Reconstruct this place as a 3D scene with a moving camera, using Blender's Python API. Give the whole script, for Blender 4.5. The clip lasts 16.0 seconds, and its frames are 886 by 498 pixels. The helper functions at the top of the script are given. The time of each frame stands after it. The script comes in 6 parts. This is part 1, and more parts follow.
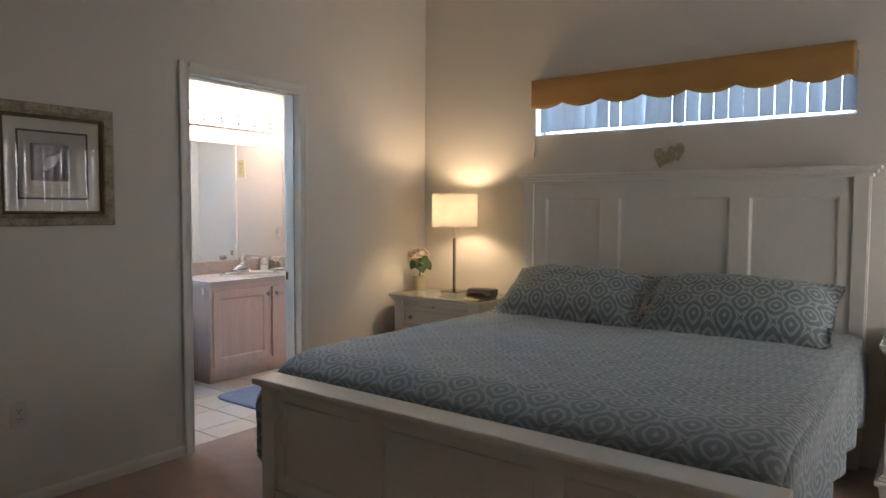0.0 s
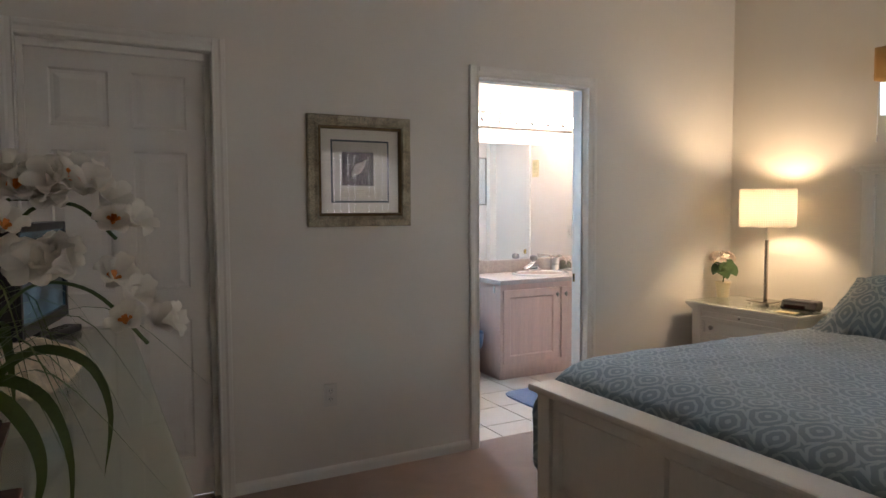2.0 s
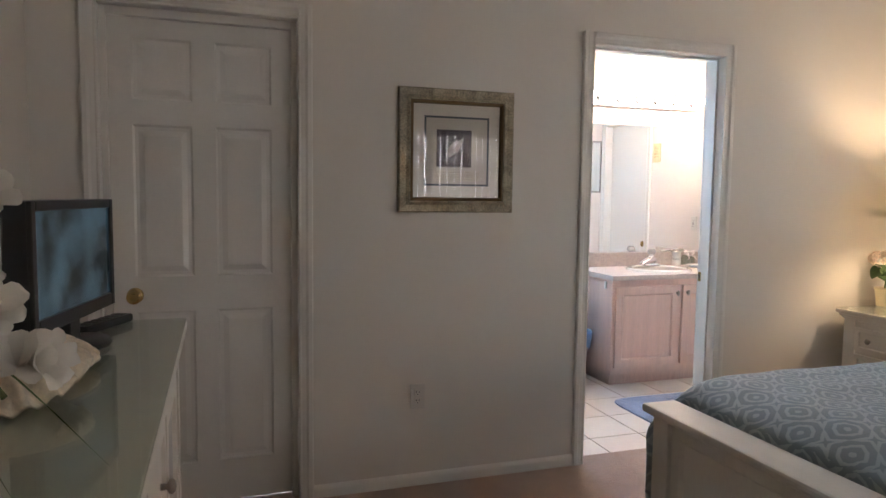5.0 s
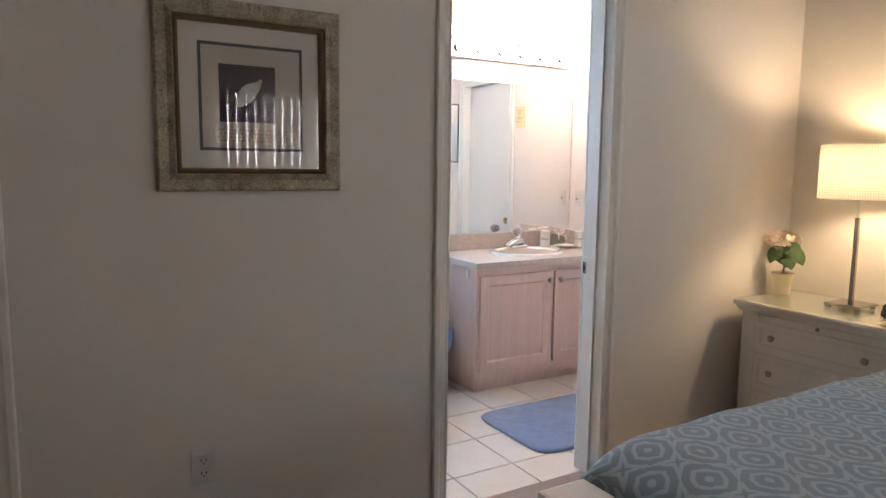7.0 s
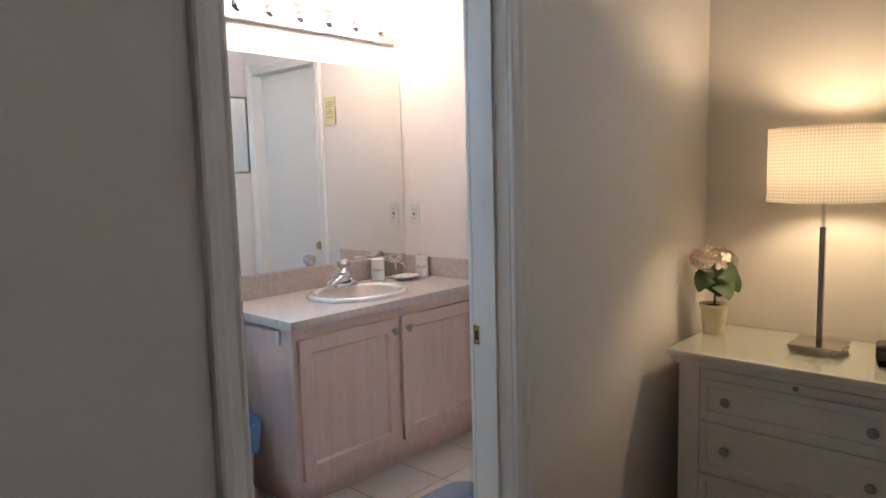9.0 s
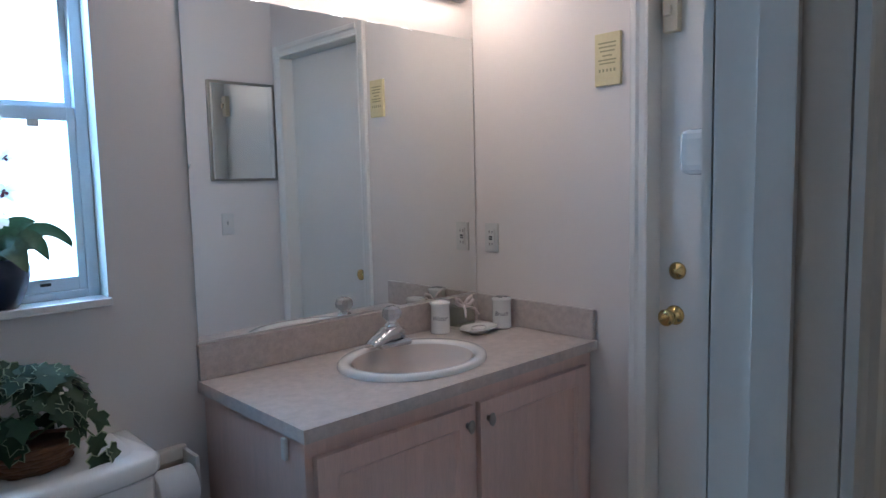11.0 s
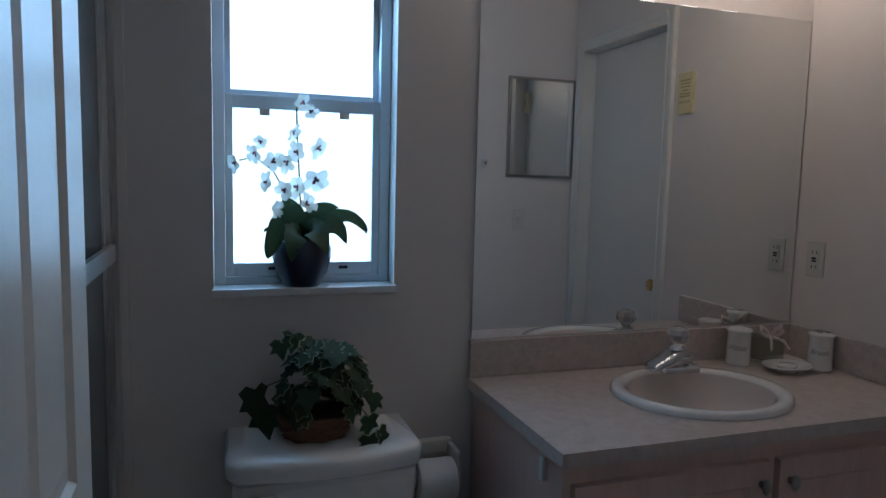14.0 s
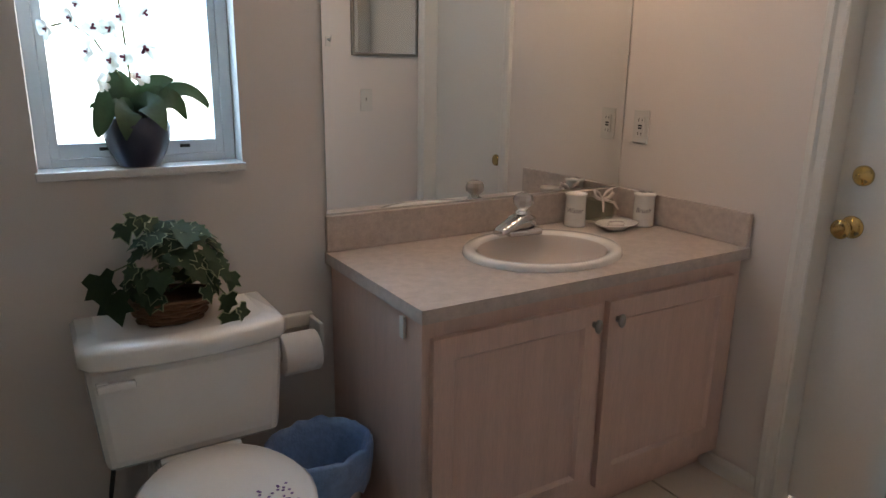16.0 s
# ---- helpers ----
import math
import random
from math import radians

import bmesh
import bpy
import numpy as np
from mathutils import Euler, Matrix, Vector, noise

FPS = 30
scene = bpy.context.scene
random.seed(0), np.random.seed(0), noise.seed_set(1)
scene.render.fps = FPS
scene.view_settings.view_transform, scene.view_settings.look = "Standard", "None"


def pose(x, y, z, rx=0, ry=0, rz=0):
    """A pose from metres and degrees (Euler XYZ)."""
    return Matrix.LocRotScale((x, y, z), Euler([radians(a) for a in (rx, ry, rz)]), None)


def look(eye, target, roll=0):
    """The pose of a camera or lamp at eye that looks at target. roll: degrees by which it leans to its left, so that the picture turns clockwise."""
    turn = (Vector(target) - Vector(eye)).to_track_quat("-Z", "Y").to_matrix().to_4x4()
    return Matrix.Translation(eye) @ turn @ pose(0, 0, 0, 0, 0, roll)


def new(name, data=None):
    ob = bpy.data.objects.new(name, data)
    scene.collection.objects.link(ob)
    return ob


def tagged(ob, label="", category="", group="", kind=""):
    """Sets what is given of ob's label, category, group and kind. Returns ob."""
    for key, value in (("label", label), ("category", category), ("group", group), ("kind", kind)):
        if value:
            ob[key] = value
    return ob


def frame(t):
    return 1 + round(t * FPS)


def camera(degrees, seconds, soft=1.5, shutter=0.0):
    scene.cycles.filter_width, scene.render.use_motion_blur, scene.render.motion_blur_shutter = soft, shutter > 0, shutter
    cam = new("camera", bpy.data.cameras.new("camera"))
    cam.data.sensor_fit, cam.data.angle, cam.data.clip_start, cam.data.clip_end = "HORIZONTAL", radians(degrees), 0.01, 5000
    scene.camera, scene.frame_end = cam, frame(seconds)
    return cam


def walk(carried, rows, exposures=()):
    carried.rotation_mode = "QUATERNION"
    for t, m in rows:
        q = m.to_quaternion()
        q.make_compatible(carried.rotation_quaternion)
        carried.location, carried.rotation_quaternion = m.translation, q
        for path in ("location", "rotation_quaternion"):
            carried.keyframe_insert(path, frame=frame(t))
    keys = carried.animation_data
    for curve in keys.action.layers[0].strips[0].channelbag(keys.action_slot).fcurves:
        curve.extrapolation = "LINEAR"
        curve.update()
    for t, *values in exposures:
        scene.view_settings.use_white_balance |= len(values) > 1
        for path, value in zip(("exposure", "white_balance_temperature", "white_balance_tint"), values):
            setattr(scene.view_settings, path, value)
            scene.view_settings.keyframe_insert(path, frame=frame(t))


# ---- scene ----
cam = camera(66.7, 16.0)
PATH = [
    (0, (-2.102, -3.302, 1.351), (-0.506, -2.102, 1.236), 0.3),
    (0.5, (-2.059, -3.266, 1.355), (-0.559, -1.948, 1.243), 0.2),
    (1, (-2.005, -3.234, 1.356), (-0.655, -1.763, 1.242), 0.1),
    (1.5, (-1.95, -3.223, 1.359), (-0.792, -1.596, 1.241), -0.0),
    (2, (-1.923, -3.221, 1.36), (-0.991, -1.455, 1.239), -0.3),
    (2.5, (-1.911, -3.22, 1.35), (-1.218, -1.347, 1.236), -0.4),
    (3, (-1.908, -3.222, 1.357), (-1.425, -1.285, 1.23), 0.1),
    (3.2, (-1.93, -3.2, 1.356), (-1.481, -1.251, 1.228), 0.0),
    (5.3, (-1.625, -2.855, 1.351), (-0.985, -0.966, 1.182), 0.8),
    (5.5, (-1.551, -2.809, 1.352), (-0.915, -0.92, 1.177), 0.8),
    (6, (-1.428, -2.621, 1.356), (-0.715, -0.762, 1.165), 0.9),
    (6.5, (-1.337, -2.334, 1.344), (-0.464, -0.548, 1.128), 0.9),
    (7, (-1.245, -2.077, 1.35), (-0.237, -0.367, 1.108), 0.7),
    (7.5, (-1.098, -1.818, 1.365), (0.072, -0.217, 1.105), 0.6),
    (8, (-0.987, -1.532, 1.354), (0.319, -0.037, 1.105), 0.1),
    (8.2, (-0.935, -1.455, 1.356), (0.418, -0.005, 1.113), -0.1),
    (10.3, (-0.027, -0.327, 1.347), (1.479, 0.971, 1.135), -2.4),
    (10.5, (0.015, -0.281, 1.348), (1.484, 1.059, 1.138), -2.0),
    (11, (0.083, -0.19, 1.36), (1.448, 1.259, 1.162), -1.3),
    (11.5, (0.103, -0.129, 1.355), (1.383, 1.397, 1.173), -0.3),
    (12, (0.123, -0.105, 1.357), (1.308, 1.497, 1.18), 0.3),
    (12.5, (0.154, -0.097, 1.362), (1.154, 1.627, 1.188), 0.6),
    (13, (0.17, -0.091, 1.362), (0.931, 1.749, 1.174), 0.4),
    (13.5, (0.18, -0.085, 1.367), (0.857, 1.786, 1.164), 0.8),
    (14, (0.186, -0.083, 1.367), (0.82, 1.803, 1.162), 1.4),
    (14.5, (0.194, -0.089, 1.364), (0.867, 1.783, 1.16), 1.3),
    (15, (0.196, -0.087, 1.34), (0.954, 1.739, 1.039), 1.1),
    (15.5, (0.184, -0.091, 1.324), (1.064, 1.653, 0.893), 0.7),
    (16, (0.166, -0.106, 1.319), (1.178, 1.541, 0.807), 0.9),
]
EXPOSURES = [(0, 0.1, 6350, 17), (1.5, 0.32, 6350, 17), (3.0, 0.68, 6450, 18), (5.5, 0.74, 6450, 19), (8.0, 0.27, 6450, 18), (10.3, -0.7, 5700, 15), (11.0, -1.12, 5450, 14), (11.5, -1.42, 5450, 12), (12.5, -2.15, 5450, 10), (13.0, -2.38, 5450, 10), (14.3, -2.42, 5800, 12), (14.8, -2.3, 6700, 13), (15.2, -2.05, 6900, 15), (15.5, -1.72, 7150, 17), (16.0, -1.23, 7650, 21)]
walk(cam, [(t, look(eye, target, roll)) for t, eye, target, roll in PATH], EXPOSURES)

# ---- world, lamps ----
XW, YM, XL, YS = 2.05, 1.70, -2.40, -4.90      # right wall, mirror wall, dresser wall, far south wall
CEIL, BCEIL = 2.98, 2.44
WT = 0.12                                      # partition thickness

world = bpy.data.worlds.new("world")
scene.world = world
world.use_nodes = True
wn = world.node_tree
sky = wn.nodes.new("ShaderNodeTexSky")
sky.sky_type, sky.sun_disc = "NISHITA", False
sky.sun_elevation, sky.sun_rotation = radians(50), radians(200)
wn.links.new(sky.outputs[0], wn.nodes["Background"].inputs[0])
wn.nodes["Background"].inputs[1].default_value = 0.12


def area(name, m, w, h, power, color):
    la = bpy.data.lights.new(name, "AREA")
    la.shape, la.size, la.size_y, la.energy, la.color = "RECTANGLE", w, h, power, color
    ob = new(name, la)
    ob.matrix_world = m
    return ob


area("window_daylight_bath", look((0.42, 1.815, 1.55), (0.42, 0, 1.2)), 0.40, 0.85, 24, (0.30, 0.63, 1.0))
area("sliding_door_daylight", look((1.10, YS - 0.02, 1.1), (1.10, 0, 1.0)), 1.6, 1.9, 97, (1.0, 0.955, 0.900))
area("window_daylight_bed", look((XW + 0.16, -1.93, 2.02), (0, -1.93, 1.6)), 1.8, 0.3, 9, (0.60, 0.80, 1.0))


def point(name, p, power, color, r):
    la = bpy.data.lights.new(name, "POINT")
    la.energy, la.color, la.shadow_soft_size = power, color, r
    ob = new(name, la)
    ob.location = p
    return ob


point("bedside_bulb", (1.80, -0.47, 1.35), 14, (1.0, 0.74, 0.45), 0.05)


# ---- materials ----
def node(nt, kind, **inputs):
    n = nt.nodes.new(kind)
    for k, v in inputs.items():
        n.inputs[k.replace("_", " ")].default_value = v
    return n


def mat(name, color, rough=0.5, metal=0.0, vary=0.08, scale=6.0, fine=120.0, bump=0.05, dist=0.002, stretch=(1, 1, 1), clear=0.0, sheen=0.0, rnd=0.0):
    """Painted, woven or natural surface: two scales of tone, fine relief."""
    m = bpy.data.materials.new(name)
    m.use_nodes = True
    nt = m.node_tree
    b = nt.nodes["Principled BSDF"]
    b.inputs["Roughness"].default_value, b.inputs["Metallic"].default_value = rough, metal
    b.inputs["Coat Weight"].default_value, b.inputs["Sheen Weight"].default_value = clear, sheen
    tc = nt.nodes.new("ShaderNodeTexCoord")
    mp = node(nt, "ShaderNodeMapping", Scale=stretch)
    nt.links.new(tc.outputs["Object"], mp.inputs[0])
    big = node(nt, "ShaderNodeTexNoise", Scale=scale, Detail=4.0, Roughness=0.6)
    small = node(nt, "ShaderNodeTexNoise", Scale=fine, Detail=3.0, Roughness=0.6)
    for n in (big, small):
        nt.links.new(mp.outputs[0], n.inputs["Vector"])
    add = nt.nodes.new("ShaderNodeMath")
    nt.links.new(big.outputs[0], add.inputs[0])
    nt.links.new(small.outputs[0], add.inputs[1])
    last = add.outputs[0]
    if rnd:
        oi = nt.nodes.new("ShaderNodeObjectInfo")
        mu = node(nt, "ShaderNodeMath")
        mu.operation = "MULTIPLY_ADD"
        mu.inputs[1].default_value = rnd
        nt.links.new(oi.outputs["Random"], mu.inputs[0])
        nt.links.new(last, mu.inputs[2])
        last = mu.outputs[0]
    ramp = nt.nodes.new("ShaderNodeMapRange")
    ramp.inputs["From Min"].default_value, ramp.inputs["From Max"].default_value = 0.6, 1.4 + rnd
    ramp.inputs["To Min"].default_value, ramp.inputs["To Max"].default_value = 1 - vary, 1 + vary
    nt.links.new(last, ramp.inputs["Value"])
    mix = nt.nodes.new("ShaderNodeVectorMath")
    mix.operation = "SCALE"
    mix.inputs[0].default_value = color
    nt.links.new(ramp.outputs[0], mix.inputs["Scale"])
    nt.links.new(mix.outputs[0], b.inputs["Base Color"])
    if bump:
        bp = node(nt, "ShaderNodeBump", Strength=bump, Distance=dist)
        nt.links.new(add.outputs[0], bp.inputs["Height"])
        nt.links.new(bp.outputs[0], b.inputs["Normal"])
    return m


def glow(name, color, strength):
    m = bpy.data.materials.new(name)
    m.use_nodes = True
    b = m.node_tree.nodes["Principled BSDF"]
    b.inputs["Base Color"].default_value = (*color, 1)
    b.inputs["Emission Color"].default_value = (*color, 1)
    b.inputs["Emission Strength"].default_value = strength
    return m


def glass(name, tint=(1, 1, 1), rough=0.0):
    m = bpy.data.materials.new(name)
    m.use_nodes = True
    b = m.node_tree.nodes["Principled BSDF"]
    b.inputs["Base Color"].default_value = (*tint, 1)
    b.inputs["Transmission Weight"].default_value, b.inputs["Roughness"].default_value, b.inputs["IOR"].default_value = 1.0, rough, 1.45
    return m


def sheet_glass(name, tint=(1, 1, 1)):
    """A thin flat sheet: see-through, with the gloss of its two faces."""
    m = bpy.data.materials.new(name)
    m.use_nodes = True
    nt = m.node_tree
    nt.nodes.remove(nt.nodes["Principled BSDF"])
    tr, gl = nt.nodes.new("ShaderNodeBsdfTransparent"), node(nt, "ShaderNodeBsdfGlossy", Roughness=0.015)
    tr.inputs["Color"].default_value = (*tint, 1)
    lw, mx = node(nt, "ShaderNodeLayerWeight", Blend=0.5), nt.nodes.new("ShaderNodeMixShader")
    pw_, ma = nt.nodes.new("ShaderNodeMath"), nt.nodes.new("ShaderNodeMath")
    pw_.operation, ma.operation = "POWER", "MULTIPLY_ADD"
    pw_.inputs[1].default_value, ma.inputs[1].default_value, ma.inputs[2].default_value = 5.0, 0.96, 0.035
    nt.links.new(lw.outputs["Facing"], pw_.inputs[0])
    nt.links.new(pw_.outputs[0], ma.inputs[0])
    nt.links.new(ma.outputs[0], mx.inputs[0])
    nt.links.new(tr.outputs[0], mx.inputs[1])
    nt.links.new(gl.outputs[0], mx.inputs[2])
    nt.links.new(mx.outputs[0], nt.nodes["Material Output"].inputs[0])
    return m


WALL = mat("wall_paint", (0.70, 0.665, 0.60), 0.75, vary=0.03, scale=1.5, fine=260, bump=0.25, dist=0.0015)
BWALL = mat("bath_wall_paint", (0.72, 0.66, 0.61), 0.6, vary=0.03, scale=1.5, fine=260, bump=0.2, dist=0.0015)
CEILM = mat("ceiling_paint", (0.80, 0.78, 0.74), 0.9, vary=0.03, fine=140, bump=0.6, dist=0.004)
TRIM = mat("trim_paint", (0.74, 0.715, 0.66), 0.35, vary=0.03, scale=3, fine=90, bump=0.04)
CARPET = mat("carpet", (0.55, 0.375, 0.29), 0.95, vary=0.22, scale=5, fine=420, bump=1.0, dist=0.008, sheen=0.3)
TILE = mat("floor_tile_glaze", (0.72, 0.63, 0.54), 0.28, vary=0.08, scale=9, fine=60, bump=0.03, rnd=0.35)
GROUT = mat("grout", (0.36, 0.29, 0.24), 0.9, vary=0.15, fine=200, bump=0.4)
WHITEW = mat("white_painted_wood", (0.76, 0.735, 0.67), 0.38, vary=0.04, scale=4, fine=80, bump=0.05, stretch=(1, 1, 0.3))
CREAM = mat("cream_pot_glaze", (0.70, 0.61, 0.44), 0.45, vary=0.06)
METAL = mat("brushed_steel", (0.62, 0.60, 0.57), 0.28, 1.0, vary=0.05, fine=200, stretch=(1, 1, 0.05))
LAMPM = mat("satin_nickel", (0.42, 0.39, 0.35), 0.22, 1.0, vary=0.08, fine=160, stretch=(1, 1, 0.05))
PEWTER = mat("pewter_knob", (0.35, 0.33, 0.30), 0.35, 1.0, vary=0.15, fine=90)
CHROME = mat("chrome", (0.62, 0.62, 0.63), 0.05, 1.0, vary=0.02, bump=0)
BRASS = mat("polished_brass", (0.52, 0.38, 0.16), 0.12, 1.0, vary=0.08, fine=60, bump=0)
BLACK = mat("black_plastic", (0.015, 0.015, 0.017), 0.35, vary=0.1, bump=0.02)
GLASS = sheet_glass("clear_glass")
GREENGLASS = sheet_glass("green_edged_glass", (0.945, 0.970, 0.938))
MIRROR = mat("mirror_silver", (0.86, 0.88, 0.87), 0.0, 1.0, vary=0.0, bump=0)
PORC = mat("white_porcelain", (0.80, 0.78, 0.74), 0.12, vary=0.02, bump=0, clear=0.5)
BONE = mat("bone_porcelain", (0.66, 0.58, 0.52), 0.15, vary=0.02, bump=0, clear=0.4)
OAK = mat("pickled_oak", (0.62, 0.445, 0.375), 0.42, vary=0.13, scale=8, fine=120, bump=0.12, stretch=(3, 3, 0.22))
LAM = mat("speckled_laminate", (0.50, 0.43, 0.385), 0.33, vary=0.24, scale=38, fine=420, bump=0.02)
VINYL = mat("window_vinyl", (0.70, 0.74, 0.78), 0.35, vary=0.03)
MARBLE = mat("marble_sill", (0.74, 0.72, 0.70), 0.25, vary=0.08, scale=14, bump=0)
RUG = mat("blue_bath_rug", (0.20, 0.26, 0.42), 0.95, vary=0.34, scale=30, fine=190, bump=1.0, dist=0.012, sheen=0.4)
GOLDCLOTH = mat("gold_valance_cloth", (0.50, 0.27, 0.075), 0.7, vary=0.08, scale=5, fine=600, bump=0.2, sheen=0.2)
# near-black: shade under the bed put into colour; also the dresser mirror's backing
DARK = mat("underbed_shade_and_backing", (0.03, 0.028, 0.03), 0.9)
PLATE = mat("almond_wall_plate", (0.63, 0.61, 0.56), 0.4, vary=0.02, bump=0)
OUTSIDE = glow("daylight_outside", (0.82, 0.94, 1.0), 9.0)
HAZE = glow("daylight_garden", (0.86, 0.94, 1.0), 3.2)
BULB = glow("lit_globe_bulb", (1.0, 0.80, 0.625), 52.0)


def mix_color(m, socket_from, a, bcol):
    """Base colour of m goes from a to bcol by a 0..1 value."""
    nt = m.node_tree
    mx = nt.nodes.new("ShaderNodeMix")
    mx.data_type = "RGBA"
    mx.inputs[6].default_value, mx.inputs[7].default_value = (*a, 1), (*bcol, 1)
    nt.links.new(socket_from, mx.inputs[0])
    nt.links.new(mx.outputs[2], nt.nodes["Principled BSDF"].inputs["Base Color"])


def damask(name, period, ground, figure):
    """Cloth woven with a pale lattice, a ring in each cell (by the UV map, in metres)."""
    m = mat(name, ground, 0.75, vary=0.1, scale=5, fine=700, bump=0.35, dist=0.002, sheen=0.25)
    nt = m.node_tree

    def op(kind, a, b=None, c=None):
        n = nt.nodes.new("ShaderNodeMath")
        n.operation = kind
        for i, v in enumerate((a, b, c)):
            if v is None:
                continue
            if isinstance(v, (int, float)):
                n.inputs[i].default_value = v
            else:
                nt.links.new(v, n.inputs[i])
        return n.outputs[0]
    uv = nt.nodes.new("ShaderNodeUVMap")
    no = node(nt, "ShaderNodeTexNoise", Scale=55.0)
    nt.links.new(uv.outputs[0], no.inputs["Vector"])
    sep = nt.nodes.new("ShaderNodeSeparateXYZ")
    nt.links.new(uv.outputs[0], sep.inputs[0])
    wob = op("MULTIPLY_ADD", no.outputs[0], 0.07, -0.035)
    u = op("ADD", op("DIVIDE", sep.outputs[0], period), wob)
    v = op("ADD", op("DIVIDE", sep.outputs[1], period * 1.08), wob)
    fu = op("ABSOLUTE", op("SUBTRACT", op("FRACT", u), 0.5))
    fv = op("ABSOLUTE", op("SUBTRACT", op("FRACT", v), 0.5))
    d = op("ADD", fu, fv)
    e = op("MINIMUM", d, op("SUBTRACT", 1.0, d))
    corner = op("MINIMUM", op("MAXIMUM", fu, fv), op("SUBTRACT", 0.5, op("MINIMUM", fu, fv)))
    e = op("ADD", op("MULTIPLY", e, 0.66), op("MULTIPLY", corner, 0.45))
    # light lines: the lattice, a ring inside each cell and a dot in its middle
    line = op("MINIMUM", op("ABSOLUTE", op("SUBTRACT", e, 0.47)), op("ABSOLUTE", op("SUBTRACT", e, 0.255)))
    line = op("MINIMUM", line, op("ADD", e, -0.035))
    f = nt.nodes.new("ShaderNodeMapRange")
    f.inputs["From Min"].default_value, f.inputs["From Max"].default_value = 0.050, 0.028
    nt.links.new(line, f.inputs["Value"])
    mix_color(m, f.outputs[0], ground, figure)
    return m


SPREAD = damask("blue_damask_bedspread", 0.155, (0.225, 0.278, 0.290), (0.385, 0.445, 0.455))
SHAM = damask("blue_damask_sham", 0.150, (0.180, 0.232, 0.240), (0.385, 0.435, 0.425))


def shade_cloth():
    m = bpy.data.materials.new("lamp_shade_cloth")
    m.use_nodes = True
    nt = m.node_tree
    out = nt.nodes["Material Output"]
    nt.nodes.remove(nt.nodes["Principled BSDF"])
    uv = nt.nodes.new("ShaderNodeUVMap")
    br = node(nt, "ShaderNodeTexVoronoi", Scale=95.0, Randomness=0.0)
    nt.links.new(uv.outputs[0], br.inputs["Vector"])
    rp = nt.nodes.new("ShaderNodeMapRange")
    rp.inputs["To Min"].default_value, rp.inputs["To Max"].default_value = 1.0, 0.42
    nt.links.new(br.outputs["Distance"], rp.inputs["Value"])
    col = nt.nodes.new("ShaderNodeVectorMath")
    col.operation = "SCALE"
    col.inputs[0].default_value = (0.86, 0.78, 0.62)
    nt.links.new(rp.outputs[0], col.inputs["Scale"])
    d, tr = nt.nodes.new("ShaderNodeBsdfDiffuse"), nt.nodes.new("ShaderNodeBsdfTranslucent")
    mx = node(nt, "ShaderNodeMixShader", Fac=0.13)
    bp = node(nt, "ShaderNodeBump", Strength=0.4, Distance=0.002)
    nt.links.new(br.outputs["Distance"], bp.inputs["Height"])
    for n in (d, tr):
        nt.links.new(col.outputs[0], n.inputs["Color"])
        nt.links.new(bp.outputs[0], n.inputs["Normal"])
    nt.links.new(d.outputs[0], mx.inputs[1])
    nt.links.new(tr.outputs[0], mx.inputs[2])
    nt.links.new(mx.outputs[0], out.inputs[0])
    return m


SHADE = shade_cloth()


def translucent_slat():
    m = mat("vinyl_blind_slat", (0.36, 0.42, 0.50), 0.5, vary=0.05, fine=60)
    nt = m.node_tree
    tr, mx = nt.nodes.new("ShaderNodeBsdfTranslucent"), node(nt, "ShaderNodeMixShader", Fac=0.03)
    tr.inputs["Color"].default_value = (0.55, 0.68, 0.85, 1)
    nt.links.new(nt.nodes["Principled BSDF"].outputs[0], mx.inputs[1])
    nt.links.new(tr.outputs[0], mx.inputs[2])
    nt.links.new(mx.outputs[0], nt.nodes["Material Output"].inputs[0])
    return m


BLIND = translucent_slat()


# ---- building blocks ----
def box(bm, x0, x1, y0, y1, z0, z1, b=0.0, seg=2):
    """A box with rounded edges, added to bm."""
    v = [bm.verts.new((x, y, z)) for x in (x0, x1) for y in (y0, y1) for z in (z0, z1)]
    f = [bm.faces.new([v[i] for i in q]) for q in ((0, 1, 3, 2), (4, 6, 7, 5), (0, 4, 5, 1), (2, 3, 7, 6), (0, 2, 6, 4), (1, 5, 7, 3))]
    if b:
        e = list({e for g in f for e in g.edges})
        bmesh.ops.bevel(bm, geom=e, offset=b, segments=seg, affect="EDGES", profile=0.6)
    return bm


def boxes(*specs, b=0.0):
    bm = bmesh.new()
    for s in specs:
        one = box(bmesh.new(), *s[:6], b=s[6] if len(s) > 6 else b)
        join(bm, one)
    return bm


def join(bm, other, m=None):
    me = bpy.data.meshes.new("tmp")
    other.to_mesh(me)
    other.free()
    if m:
        me.transform(m)
    bm.from_mesh(me)
    bpy.data.meshes.remove(me)
    return bm


